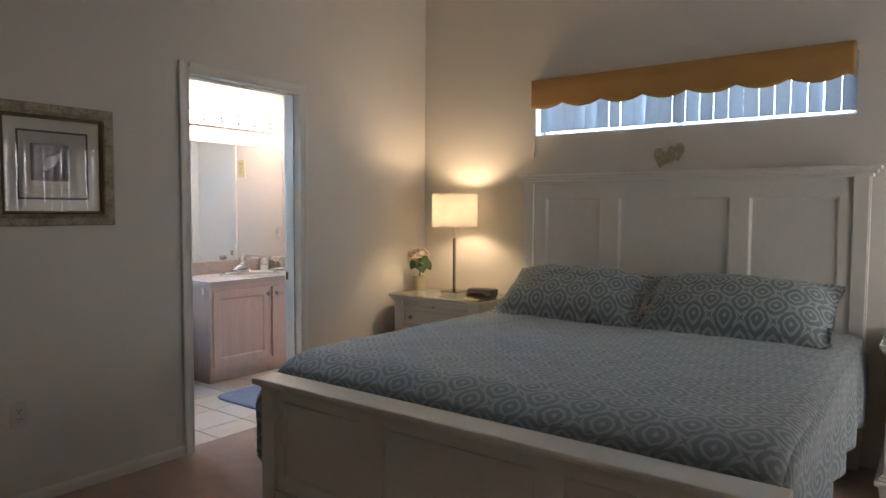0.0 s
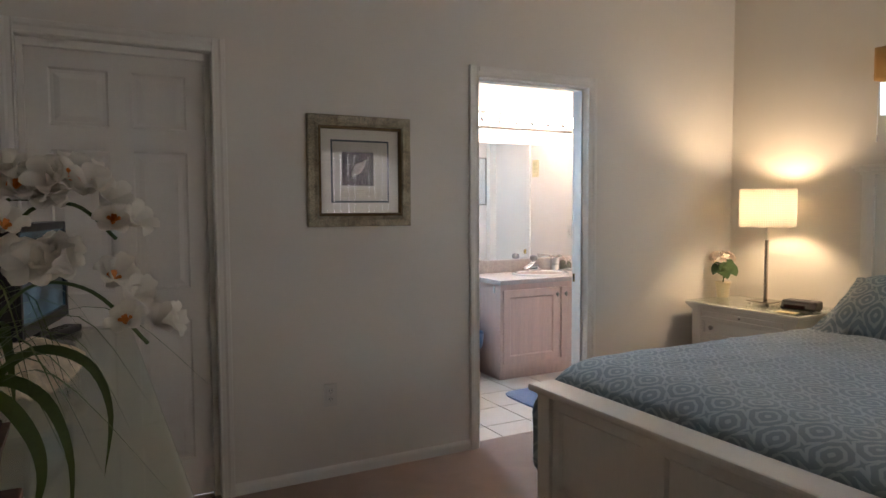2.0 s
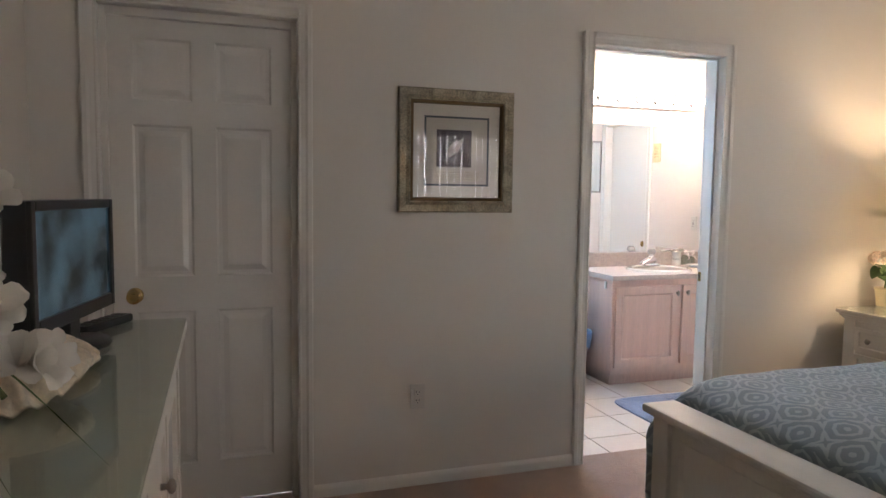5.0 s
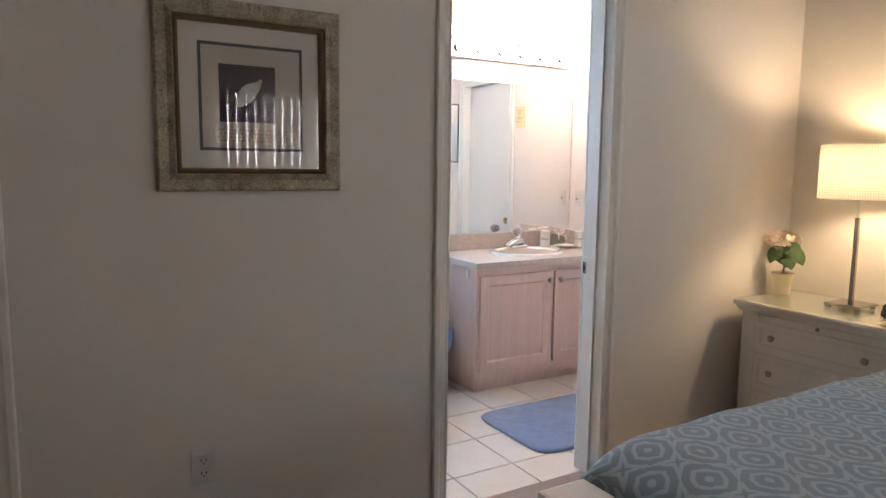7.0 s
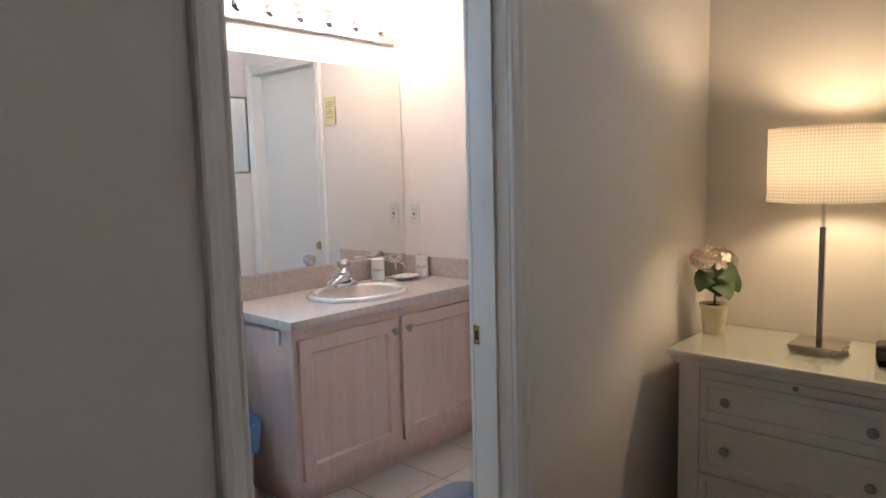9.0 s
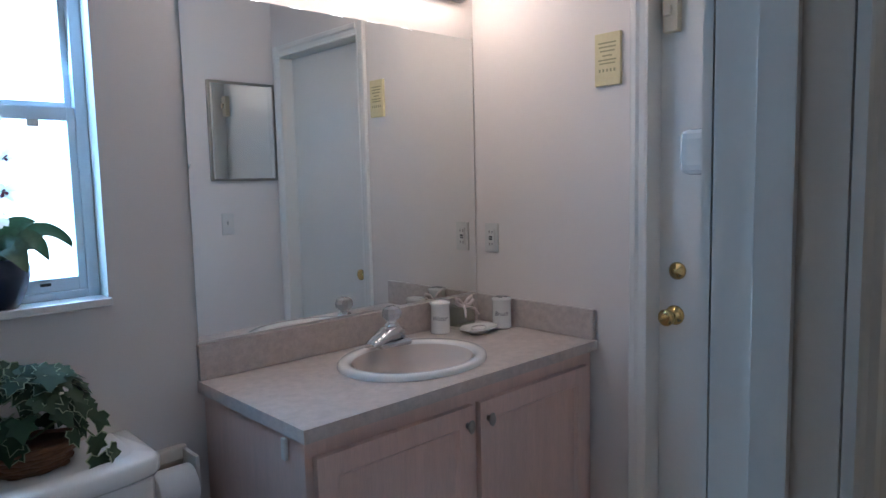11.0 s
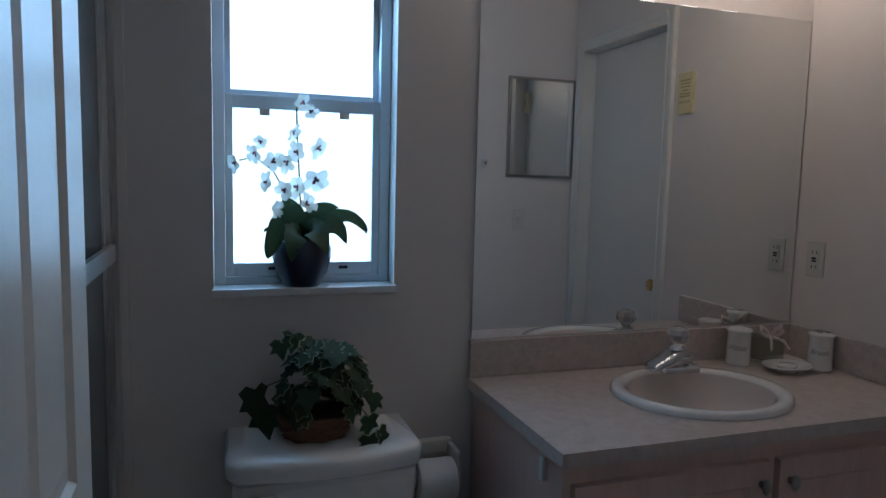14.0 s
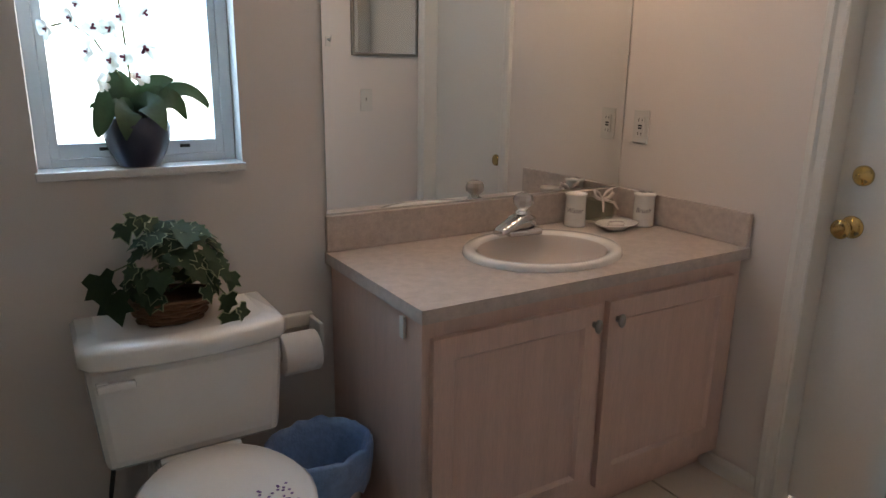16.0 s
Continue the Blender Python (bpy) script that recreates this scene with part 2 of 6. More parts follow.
def lathe(profile, n=24, sx=1.0, sy=1.0):
    """A turned body from (radius, height) pairs."""
    bm = bmesh.new()
    rings = []
    for r, z in profile:
        if r < 1e-5:
            rings.append([bm.verts.new((0, 0, z))])
        else:
            rings.append([bm.verts.new((sx * r * math.cos(2 * math.pi * i / n), sy * r * math.sin(2 * math.pi * i / n), z)) for i in range(n)])
    for a, c in zip(rings, rings[1:]):
        for i in range(n):
            j = (i + 1) % n
            if len(a) == 1 and len(c) == 1:
                continue
            if len(a) == 1:
                bm.faces.new((a[0], c[j], c[i])[::-1])
            elif len(c) == 1:
                bm.faces.new((a[i], a[j], c[0]))
            else:
                bm.faces.new((a[i], a[j], c[j], c[i]))
    for f in bm.faces:
        f.smooth = True
    bmesh.ops.recalc_face_normals(bm, faces=bm.faces)
    return bm


def tube(points, radius, n=8):
    """A bent rod through points; radius a number or one per point."""
    bm = bmesh.new()
    pts = [Vector(p) for p in points]
    rad = radius if isinstance(radius, (list, tuple)) else [radius] * len(pts)
    rings = []
    for i, p in enumerate(pts):
        d = (pts[min(i + 1, len(pts) - 1)] - pts[max(i - 1, 0)]).normalized()
        up = Vector((0, 0, 1)) if abs(d.z) < 0.9 else Vector((1, 0, 0))
        a = d.cross(up).normalized()
        c = a.cross(d)
        rings.append([bm.verts.new(p + rad[i] * (a * math.cos(2 * math.pi * k / n) + c * math.sin(2 * math.pi * k / n))) for k in range(n)])
    for a, c in zip(rings, rings[1:]):
        for k in range(n):
            bm.faces.new((a[k], a[(k + 1) % n], c[(k + 1) % n], c[k])).smooth = True
    bm.faces.new(rings[0][::-1])
    bm.faces.new(rings[-1])
    bmesh.ops.recalc_face_normals(bm, faces=bm.faces)
    return bm


def panelled(w, h, t, panels, depth=0.008, slope=0.022, both=True, raised=True):
    """A slab in the xz plane (front towards -y, centred on y=0) with moulded panels sunk into its faces."""
    bm = bmesh.new()
    xs = sorted({0, w, *[p[0] for p in panels], *[p[2] for p in panels]})
    zs = sorted({0, h, *[p[1] for p in panels], *[p[3] for p in panels]})
    for side in ((-1, 1) if both else (-1,)):
        def quad(pts):
            vs = [bm.verts.new((x, side * (t / 2 - d), z)) for x, z, d in pts]
            bm.faces.new(vs if side < 0 else vs[::-1])
        for i in range(len(xs) - 1):
            for k in range(len(zs) - 1):
                cx, cz = (xs[i] + xs[i + 1]) / 2, (zs[k] + zs[k + 1]) / 2
                if not any(p[0] < cx < p[2] and p[1] < cz < p[3] for p in panels):
                    quad(((xs[i], zs[k], 0), (xs[i + 1], zs[k], 0), (xs[i + 1], zs[k + 1], 0), (xs[i], zs[k + 1], 0)))
        for p in panels:
            steps = [(0, 0), (slope * 0.4, depth), (slope, depth)]
            if raised:
                steps += [(slope * 2.0, depth * 0.25)]
            for (o0, d0), (o1, d1) in zip(steps, steps[1:]):
                a = ((p[0] + o0, p[1] + o0), (p[2] - o0, p[1] + o0), (p[2] - o0, p[3] - o0), (p[0] + o0, p[3] - o0))
                c = ((p[0] + o1, p[1] + o1), (p[2] - o1, p[1] + o1), (p[2] - o1, p[3] - o1), (p[0] + o1, p[3] - o1))
                for i in range(4):
                    j = (i + 1) % 4
                    quad(((*a[i], d0), (*a[j], d0), (*c[j], d1), (*c[i], d1)))
            o, d = steps[-1]
            quad(((p[0] + o, p[1] + o, d), (p[2] - o, p[1] + o, d), (p[2] - o, p[3] - o, d), (p[0] + o, p[3] - o, d)))
    y0, y1 = -t / 2, t / 2
    rim = ((0, 0), (w, 0), (w, h), (0, h))
    for i in range(4):
        (xa, za), (xb, zb) = rim[i], rim[(i + 1) % 4]
        bm.faces.new([bm.verts.new(p) for p in ((xa, y0, za), (xa, y1, za), (xb, y1, zb), (xb, y0, zb))])
    if not both:
        bm.faces.new([bm.verts.new((x, y1, z)) for x, z in rim[::-1]])
    bmesh.ops.remove_doubles(bm, verts=bm.verts, dist=1e-5)
    return bm


def mesh_ob(name, bm, material, smooth=None):
    me = bpy.data.meshes.new(name)
    bm.to_mesh(me)
    bm.free()
    me.materials.append(material)
    return new(name, me)


def part(name, bm, material, parent, label=""):
    ob = mesh_ob(name, bm, material)
    ob.parent = parent
    return tagged(ob, label)


def thing(name, m, label, category, group="", kind=""):
    ob = new(name)
    ob.empty_display_size = 0.1
    ob.matrix_world = m if isinstance(m, Matrix) else pose(*m)
    return tagged(ob, label, category, group, kind)


def setting(name, bm, material, label, category):
    return tagged(mesh_ob(name, bm, material), label, category, kind="structure")


def strip(profile, a, b_, out, up):
    """A moulding: profile of (out, up) pairs swept from a to b_."""
    bm = bmesh.new()
    a, b_, out, up = Vector(a), Vector(b_), Vector(out), Vector(up)
    ra = [bm.verts.new(a + o * out + u * up) for o, u in profile]
    rb = [bm.verts.new(b_ + o * out + u * up) for o, u in profile]
    n = len(profile)
    for i in range(n):
        bm.faces.new((ra[i], ra[(i + 1) % n], rb[(i + 1) % n], rb[i]))
    bm.faces.new(ra[::-1])
    bm.faces.new(rb)
    bmesh.ops.recalc_face_normals(bm, faces=bm.faces)
    return bm


CASE = ((0, 0), (0.011, 0), (0.013, 0.006), (0.010, 0.012), (0.012, 0.030), (0.018, 0.040), (0.019, 0.055), (0.016, 0.060), (0, 0.060))
BASE = ((0, 0), (0.012, 0), (0.012, 0.042), (0.009, 0.052), (0.003, 0.060), (0, 0.060))


def casing(name, x0, x1, top, y, out, label, axis="x"):
    """Door casing on both sides and over an opening, on a wall face."""
    ob = thing(name, (0, 0, 0), label, "door casing", kind="structure")

    def p(u, z):
        return (u, y, z) if axis == "x" else (y, u, z)

    def d(u):
        return (u, 0, 0) if axis == "x" else (0, u, 0)
    o = (0, out, 0) if axis == "x" else (out, 0, 0)
    part("casing_side", strip(CASE, p(x0, 0), p(x0, top + 0.06), o, d(-1)), TRIM, ob)
    part("casing_side", strip(CASE, p(x1, 0), p(x1, top + 0.06), o, d(1)), TRIM, ob)
    part("casing_head", strip(CASE, p(x0, top), p(x1, top), o, (0, 0, 1)), TRIM, ob)
    return ob


# ---- the shell ----
DX0, DX1, DH = 0.0, 0.77, 2.078                 # bathroom doorway
CX0, CX1, CH = -2.160, -1.405, 2.07             # closed door
WX0, WX1, WZ0, WZ1 = 0.175, 0.645, 1.075, 2.03  # bathroom window
HY0, HY1, HZ0, HZ1 = -2.89, -0.98, 1.865, 2.20  # window over the headboard
SX0, SX1, SH = 0.25, 1.95, 2.05               # sliding door behind
EY0, EY1, EH = 0.225, 0.93, 2.06               # outer door of the bathroom

J = 0.014                                      # room for the jambs
setting("wall_door", boxes((XL, CX0 - J, 0, WT, 0, CEIL), (CX0 - J, CX1 + J, 0, WT, CH + J, CEIL), (CX1 + J, DX0 - J, 0, WT, 0, CEIL),
                           (DX0 - J, DX1 + J, 0, WT, DH + J, CEIL), (DX1 + J, XW, 0, WT, 0, CEIL)), WALL, "off-white painted wall with two doorways", "wall")
setting("wall_headboard", boxes((XW, XW + 0.2, YS, 0, 0, HZ0), (XW, XW + 0.2, YS, 0, HZ1, CEIL), (XW, XW + 0.2, YS, HY0, HZ0, HZ1),
                                (XW, XW + 0.2, HY1, 0, HZ0, HZ1)), WALL, "off-white painted wall with a high window", "wall")
setting("wall_dresser", boxes((XL - 0.12, XL, YS, WT, 0, CEIL)), WALL, "off-white painted wall behind the dresser", "wall")
setting("wall_south", boxes((XL, SX0, YS - 0.2, YS, 0, CEIL), (SX1, XW, YS - 0.2, YS, 0, CEIL), (SX0, SX1, YS - 0.2, YS, SH, CEIL)),
        WALL, "off-white painted wall with a sliding door", "wall")
setting("wall_bath_east", boxes((XW, XW + 0.2, 0, EY0 - J, 0, CEIL), (XW, XW + 0.2, EY0 - J, EY1 + J, EH + J, CEIL), (XW, XW + 0.2, EY1 + J, YM + 0.2, 0, CEIL)),
        BWALL, "pale painted bathroom wall with the outer door", "wall")
setting("wall_bath_window", boxes((-0.85, WX0, YM, YM + 0.2, 0, CEIL), (WX1, XW, YM, YM + 0.2, 0, CEIL), (WX0, WX1, YM, YM + 0.2, 0, WZ0),
                                  (WX0, WX1, YM, YM + 0.2, WZ1, CEIL)), BWALL, "pale painted bathroom wall with window and mirror", "wall")
setting("wall_bath_inner", boxes((DX1 + 0.02, XW, WT, WT + 0.01, 0, BCEIL), (-0.75, DX0 - 0.02, WT, WT + 0.01, 0, BCEIL), (DX0 - 0.02, DX1 + 0.02, WT, WT + 0.01, DH + 0.02, BCEIL)),
        BWALL, "pale painted bathroom wall beside the door", "wall")
# unseen backing, added only to keep outside light out of the closed door's gaps
setting("light_stop_closed_door", boxes((CX0 - 0.1, CX1 + 0.1, WT + 0.001, WT + 0.02, 0, 2.3)), WALL, "unseen backing added behind the closed door to stop light leaks", "wall")
# the same for the outer door: an added board that blocks light leaks
setting("light_stop_outer_door", boxes((XW + 0.201, XW + 0.22, EY0 - 0.1, EY1 + 0.1, 0, 2.3)), WALL, "unseen backing added behind the outer door to stop light leaks", "wall")
setting("wall_shower", boxes((-0.85, -0.75, WT, YM, 0, CEIL)), BWALL, "pale wall at the back of the shower", "wall")
setting("ceiling_bedroom", boxes((XL, XW, YS, 0, CEIL, CEIL + 0.1)), CEILM, "white textured bedroom ceiling", "ceiling")
setting("ceiling_bath", boxes((-0.75, XW, WT + 0.01, YM, BCEIL, BCEIL + 0.1)), CEILM, "white textured bathroom ceiling", "ceiling")
setting("floor_bedroom", boxes((XL, XW, YS, 0.085, -0.1, 0.004)), CARPET, "tan cut-pile carpet", "carpet")
bath_floor = setting("floor_bath", boxes((-0.75, XW, 0.085, YM, -0.1, -0.006)), GROUT, "cream ceramic tile floor with dark grout", "tile floor")
setting("ground_outside", boxes((-40, 40, -40, 40, -0.16, -0.11)), GROUT, "plain paving outside the house", "ground")

casing("casing_bath_door", DX0, DX1, DH, 0, -1, "off-white moulded casing round the bathroom doorway")
casing("casing_bath_door_inner", DX0, DX1, DH, WT + 0.01, 1, "off-white moulded casing inside the bathroom doorway")
casing("casing_closed_door", CX0, CX1, CH, 0, -1, "off-white moulded casing round a closed door")
casing("casing_outer_door", EY0, EY1, EH, XW, -1, "white moulded casing round the bathroom's outer door", axis="y")
jamb = thing("door_jamb_bath", (0, 0, 0), "off-white painted jamb of the bathroom doorway", "door jamb", kind="structure")
part("jamb_side", boxes((DX0 - 0.012, DX0, 0.002, WT + 0.008, 0, DH), (DX0, DX0 + 0.010, 0.045, 0.082, 0, DH), b=0.001), TRIM, jamb)
part("jamb_side", boxes((DX1, DX1 + 0.012, 0.002, WT + 0.008, 0, DH), (DX1 - 0.010, DX1, 0.045, 0.082, 0, DH), b=0.001), TRIM, jamb)
part("jamb_head", boxes((DX0 - 0.012, DX1 + 0.012, 0.002, WT + 0.008, DH, DH + 0.012), (DX0, DX1, 0.045, 0.082, DH - 0.010, DH), b=0.001), TRIM, jamb)
part("strike_plate", boxes((DX1 - 0.0135, DX1 - 0.0105, 0.098, 0.118, 0.897, 0.948, 0.001)), BRASS, jamb, "brass strike plate")
part("latch_hole", boxes((DX1 - 0.0145, DX1 - 0.0132, 0.102, 0.113, 0.910, 0.934)), BLACK, jamb)


def baseboard(name, a, b_, out):
    return setting(name, strip(BASE, a, b_, out, (0, 0, 1)), TRIM, "off-white painted baseboard", "baseboard")


baseboard("baseboard_1", (CX1 + 0.06, 0, 0), (DX0 - 0.06, 0, 0), (0, -1, 0))
baseboard("baseboard_2", (DX1 + 0.06, 0, 0), (XW, 0, 0), (0, -1, 0))
baseboard("baseboard_3", (XW, YS, 0), (XW, -0.014, 0), (-1, 0, 0))
baseboard("baseboard_4", (XL, YS, 0), (XL, 0, 0), (1, 0, 0))
baseboard("baseboard_5", (XW, EY1 + 0.06, 0), (XW, 1.20, 0), (-1, 0, 0))
baseboard("baseboard_6", (0.06, YM, 0), (0.88, YM, 0), (0, -1, 0))


# ---- doors ----
def knob(parent, p, out, material, r=0.027):
    """A round door knob on its rosette; out is its axis."""
    prof = [(0.0, 0), (r * 1.2, 0), (r * 1.2, 0.004), (r * 0.95, 0.008), (r * 0.42, 0.011), (r * 0.36, 0.024), (r * 0.52, 0.032), (r * 0.80, 0.044), (r, 0.056), (r * 1.02, 0.062), (r * 0.92, 0.066), (r * 0.5, 0.068), (0, 0.067)]
    bm = lathe(prof, 20)
    q = Vector((0, 0, 1)).rotation_difference(Vector(out)).to_matrix().to_4x4()
    bm.transform(Matrix.Translation(p) @ q)
    return part("knob", bm, material, parent, "polished brass knob")


def six_panels(w, h):
    s, m = 0.105, 0.09
    xa, xb, xc, xd = s, (w - m) / 2, (w + m) / 2, w - s
    out = []
    for z0, z1 in ((0.180, 0.840), (0.985, 1.605), (1.705, h - 0.12)):
        out += [(xa, z0, xb, z1), (xc, z0, xd, z1)]
    return out


cdoor = thing("door_closed", (CX0, 0.0935, 0.012), "closed off-white six-panel door with a brass knob", "door", kind="structure")
cw = CX1 - CX0
part("door_slab", panelled(cw - 0.006, CH - 0.016, 0.035, six_panels(cw, CH)), TRIM, cdoor).location = (0.003, 0, 0)
knob(cdoor, (0.105, -0.018, 0.91), (0, -1, 0), BRASS)
for u in (-0.012, cw + 0.001):
    part("jamb_side", boxes((u, u + 0.011, -0.091, 0.026, -0.012, CH - 0.012)), TRIM, cdoor)
part("jamb_head", boxes((-0.012, cw + 0.012, -0.091, 0.026, CH - 0.011, CH)), TRIM, cdoor)
for u in (0.0, cw - 0.024):
    part("door_stop", boxes((u, u + 0.024, -0.052, -0.0185, -0.012, CH - 0.012, 0.002)), TRIM, cdoor)
part("door_stop", boxes((0.024, cw - 0.024, -0.052, -0.0185, CH - 0.046, CH - 0.012, 0.002)), TRIM, cdoor)

bdoor = thing("door_bath", (0.012, WT + 0.012, 0.012), "open off-white six-panel bathroom door with brass knobs", "door", kind="structure")
bdoor.matrix_world = pose(0.018, WT + 0.030, 0.012, 0, 0, 91.0)
part("door_slab", panelled(0.735, DH - 0.03, 0.035, six_panels(0.735, DH - 0.03)), TRIM, bdoor)
knob(bdoor, (0.675, -0.018, 0.90), (0, -1, 0), BRASS)
knob(bdoor, (0.675, 0.018, 0.90), (0, 1, 0), BRASS)
part("latch_plate", boxes((0.7345, 0.7365, -0.012, 0.012, 0.87, 0.93)), BRASS, bdoor)

edoor = thing("door_outer", (XW + 0.045, EY1 - 0.006, 0.012), "closed white outer door with brass knob and deadbolt", "door", kind="structure")
edoor.matrix_world = pose(XW + 0.030, EY1 - 0.004, 0.012, 0, 0, -90)
part("door_slab", boxes((-0.004, 0.711, 0.044, 0.088, 0, EH - 0.013, 0.001)), TRIM, edoor)
knob(edoor, (0.052, 0.044, 0.897), (0, -1, 0), BRASS, 0.027)
part("deadbolt", lathe([(0, 0), (0.029, 0), (0.029, 0.006), (0.022, 0.014), (0.010, 0.016), (0.008, 0.026), (0, 0.026)], 20), BRASS, edoor, "brass deadbolt thumb turn").matrix_local = pose(0.060, 0.044, 1.044, 90)
part("flip_latch", boxes((0.014, 0.064, 0.014, 0.044, 1.80, 1.93, 0.004), (0.022, 0.046, 0.000, 0.014, 1.85, 1.88, 0.003)), CREAM, edoor, "cream security flip latch")
part("jamb_lining", boxes((-0.016, -0.005, -0.028, 0.10, -0.012, EH - 0.012), (0.712, 0.724, -0.028, 0.10, -0.012, EH - 0.012), (-0.016, 0.724, -0.028, 0.10, EH - 0.011, EH)), TRIM, edoor)

# ---- bed ----
bed = thing("bed", (0, 0, 0), "white painted king bed with panelled headboard and footboard", "bed")
BY0, BY1 = -2.975, -0.945
hw = BY1 - BY0
FY1 = BY1 - 0.055                            # north end of the footboard
fw = FY1 - BY0
hb = panelled(hw, 1.42, 0.05, [(0.165, 0.55, 0.565, 1.315), (0.68, 0.55, 1.347, 1.315), (1.452, 0.55, 1.892, 1.315)], depth=0.013, slope=0.036, raised=False)
hb.transform(pose(1.995, BY1, 0.12, 0, 0, -90))
part("headboard_panel", hb, WHITEW, bed)
for y in (BY0 + 0.005, BY1 - 0.075):
    part("headboard_post", boxes((1.955, 2.035, y, y + 0.07, 0, 1.54, 0.004)), WHITEW, bed)
part("headboard_cap", boxes((1.955, 2.04, BY0 - 0.010, BY1 + 0.010, 1.535, 1.553, 0.004), (1.940, 2.044, BY0 - 0.030, BY1 + 0.030, 1.553, 1.575, 0.007), (1.930, 2.046, BY0 - 0.045, BY1 + 0.045, 1.572, 1.592, 0.006)), WHITEW, bed)
fb = panelled(fw - 0.02, 0.46, 0.045, [(0.11, 0.08, 0.56, 0.40), (0.66, 0.08, fw - 0.68, 0.40), (fw - 0.58, 0.08, fw - 0.13, 0.40)], depth=0.012, slope=0.026, raised=False)
fb.transform(pose(-0.277, FY1 - 0.01, 0.155, 0, 0, -90))
part("footboard_panel", fb, WHITEW, bed)
for y in (BY0, FY1 - 0.08):
    part("footboard_post", boxes((-0.317, -0.237, y, y + 0.08, 0, 0.615, 0.005)), WHITEW, bed)
part("footboard_cap", boxes((-0.322, -0.232, BY0 - 0.008, FY1 + 0.008, 0.602, 0.614, 0.004), (-0.344, -0.208, BY0 - 0.035, FY1 + 0.032, 0.612, 0.642, 0.010)), WHITEW, bed)
part("footboard_base", boxes((-0.314, -0.240, BY0 + 0.08, FY1 - 0.08, 0.10, 0.175, 0.005)), WHITEW, bed)
for y in (BY0 + 0.03, FY1 - 0.06):
    part("side_rail", boxes((-0.245, 1.955, y, y + 0.03, 0.20, 0.36, 0.004)), WHITEW, bed)
part("mattress", boxes((-0.20, 1.93, BY0 + 0.09, BY1 - 0.09, 0.34, 0.62, 0.05)), PORC, bed)
# box spring coloured near-black, which paints in the shade beneath the mattress
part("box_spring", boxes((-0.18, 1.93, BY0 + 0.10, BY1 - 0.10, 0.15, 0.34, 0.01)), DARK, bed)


def bedspread():
    """One quilted sheet over the mattress that hangs down both sides and is tucked at the foot."""
    bm = bmesh.new()
    uvl = bm.loops.layers.uv.new("UVMap")
    nu, nv = 90, 110
    W, drop = hw + 0.045, 0.34
    x0, x1 = -0.195, 1.92
    rows = []
    for i in range(nu + 1):
        x = x0 + (x1 - x0) * i / nu
        row = []
        for j in range(nv + 1):
            s = -(W / 2 + drop) + (W + 2 * drop) * j / nv
            a = abs(s)
            sg = 1 if s > 0 else -1
            r = 0.085
            flat = W / 2 - r
            if a < flat:
                y, z = a, 0.0
            elif a < flat + r * 1.571:
                th = (a - flat) / r
                y, z = flat + r * math.sin(th), -r * (1 - math.cos(th))
            else:
                y, z = flat + r + 0.018 * math.sin(x * 17 + sg) * min(1, (a - flat - r * 1.57) / 0.15), -r - (a - flat - r * 1.571)
            top = 0.712
            foot = max(0.0, 1 - (x - x0) / 0.22)
            zz = top + z - 0.065 * foot ** 2.5 + 0.006 * noise.noise((x * 3.1, s * 3.1, 0.3)) + 0.0025 * noise.noise((x * 11, s * 11, 2.0)) + 0.006 * (1 - abs(noise.noise((x * 2.3 + 0.9 * s, s * 5.5, 7.0)))) ** 6
            zz += 0.010 * math.exp(-((s + 0.55 * W / 2) ** 2) / 0.35) + 0.008 * math.exp(-((s - 0.4 * W / 2) ** 2) / 0.3)
            hang = min(1, max(0, (a - flat - r) / 0.10))
            row.append((bm.verts.new((x - 0.085 * hang * max(0.0, 1 - (x - x0) / 0.3), (BY0 + BY1) / 2 + sg * y, max(zz, 0.20))), (x, s)))
        rows.append(row)
    for i in range(nu):
        for j in range(nv):
            q = (rows[i][j], rows[i + 1][j], rows[i + 1][j + 1], rows[i][j + 1])
            f = bm.faces.new([v for v, _ in q])
            f.smooth = True
            for lp, (_, uv) in zip(f.loops, q):
                lp[uvl].uv = uv
    front = [bm.verts.new((x0 - 0.002, v.co.y, min(v.co.z - 0.12, 0.5))) for v, _ in rows[0]]
    for j in range(nv):
        f = bm.faces.new((rows[0][j + 1][0], front[j + 1], front[j], rows[0][j][0]))
        f.smooth = True
        for lp in f.loops:
            lp[uvl].uv = (lp.vert.co.z, lp.vert.co.y)
    bmesh.ops.recalc_face_normals(bm, faces=bm.faces)
    ob = thing("bedspread", (0, 0, 0), "blue-green damask bedspread laid over the king mattress", "bedspread")
    mid = (BY0 + BY1) / 2
    edge = W / 2 - 0.001

    def piece(name, keep, label):
        b_ = bm.copy()
        bmesh.ops.delete(b_, geom=[f for f in b_.faces if not keep(f.calc_center_median().y - mid)], context="FACES")
        sol = part(name, b_, SPREAD, ob, label).modifiers.new("thick", "SOLIDIFY")
        sol.thickness, sol.offset = 0.012, -1
    piece("top_panel", lambda y: abs(y) < edge - 0.02, "patterned top over the mattress")
    piece("side_drop", lambda y: y <= -edge + 0.02, "rumpled side hanging beside the bed")
    piece("side_drop", lambda y: y >= edge - 0.02, "rumpled side hanging beside the bed")
    bm.free()
    return ob


bedspread()


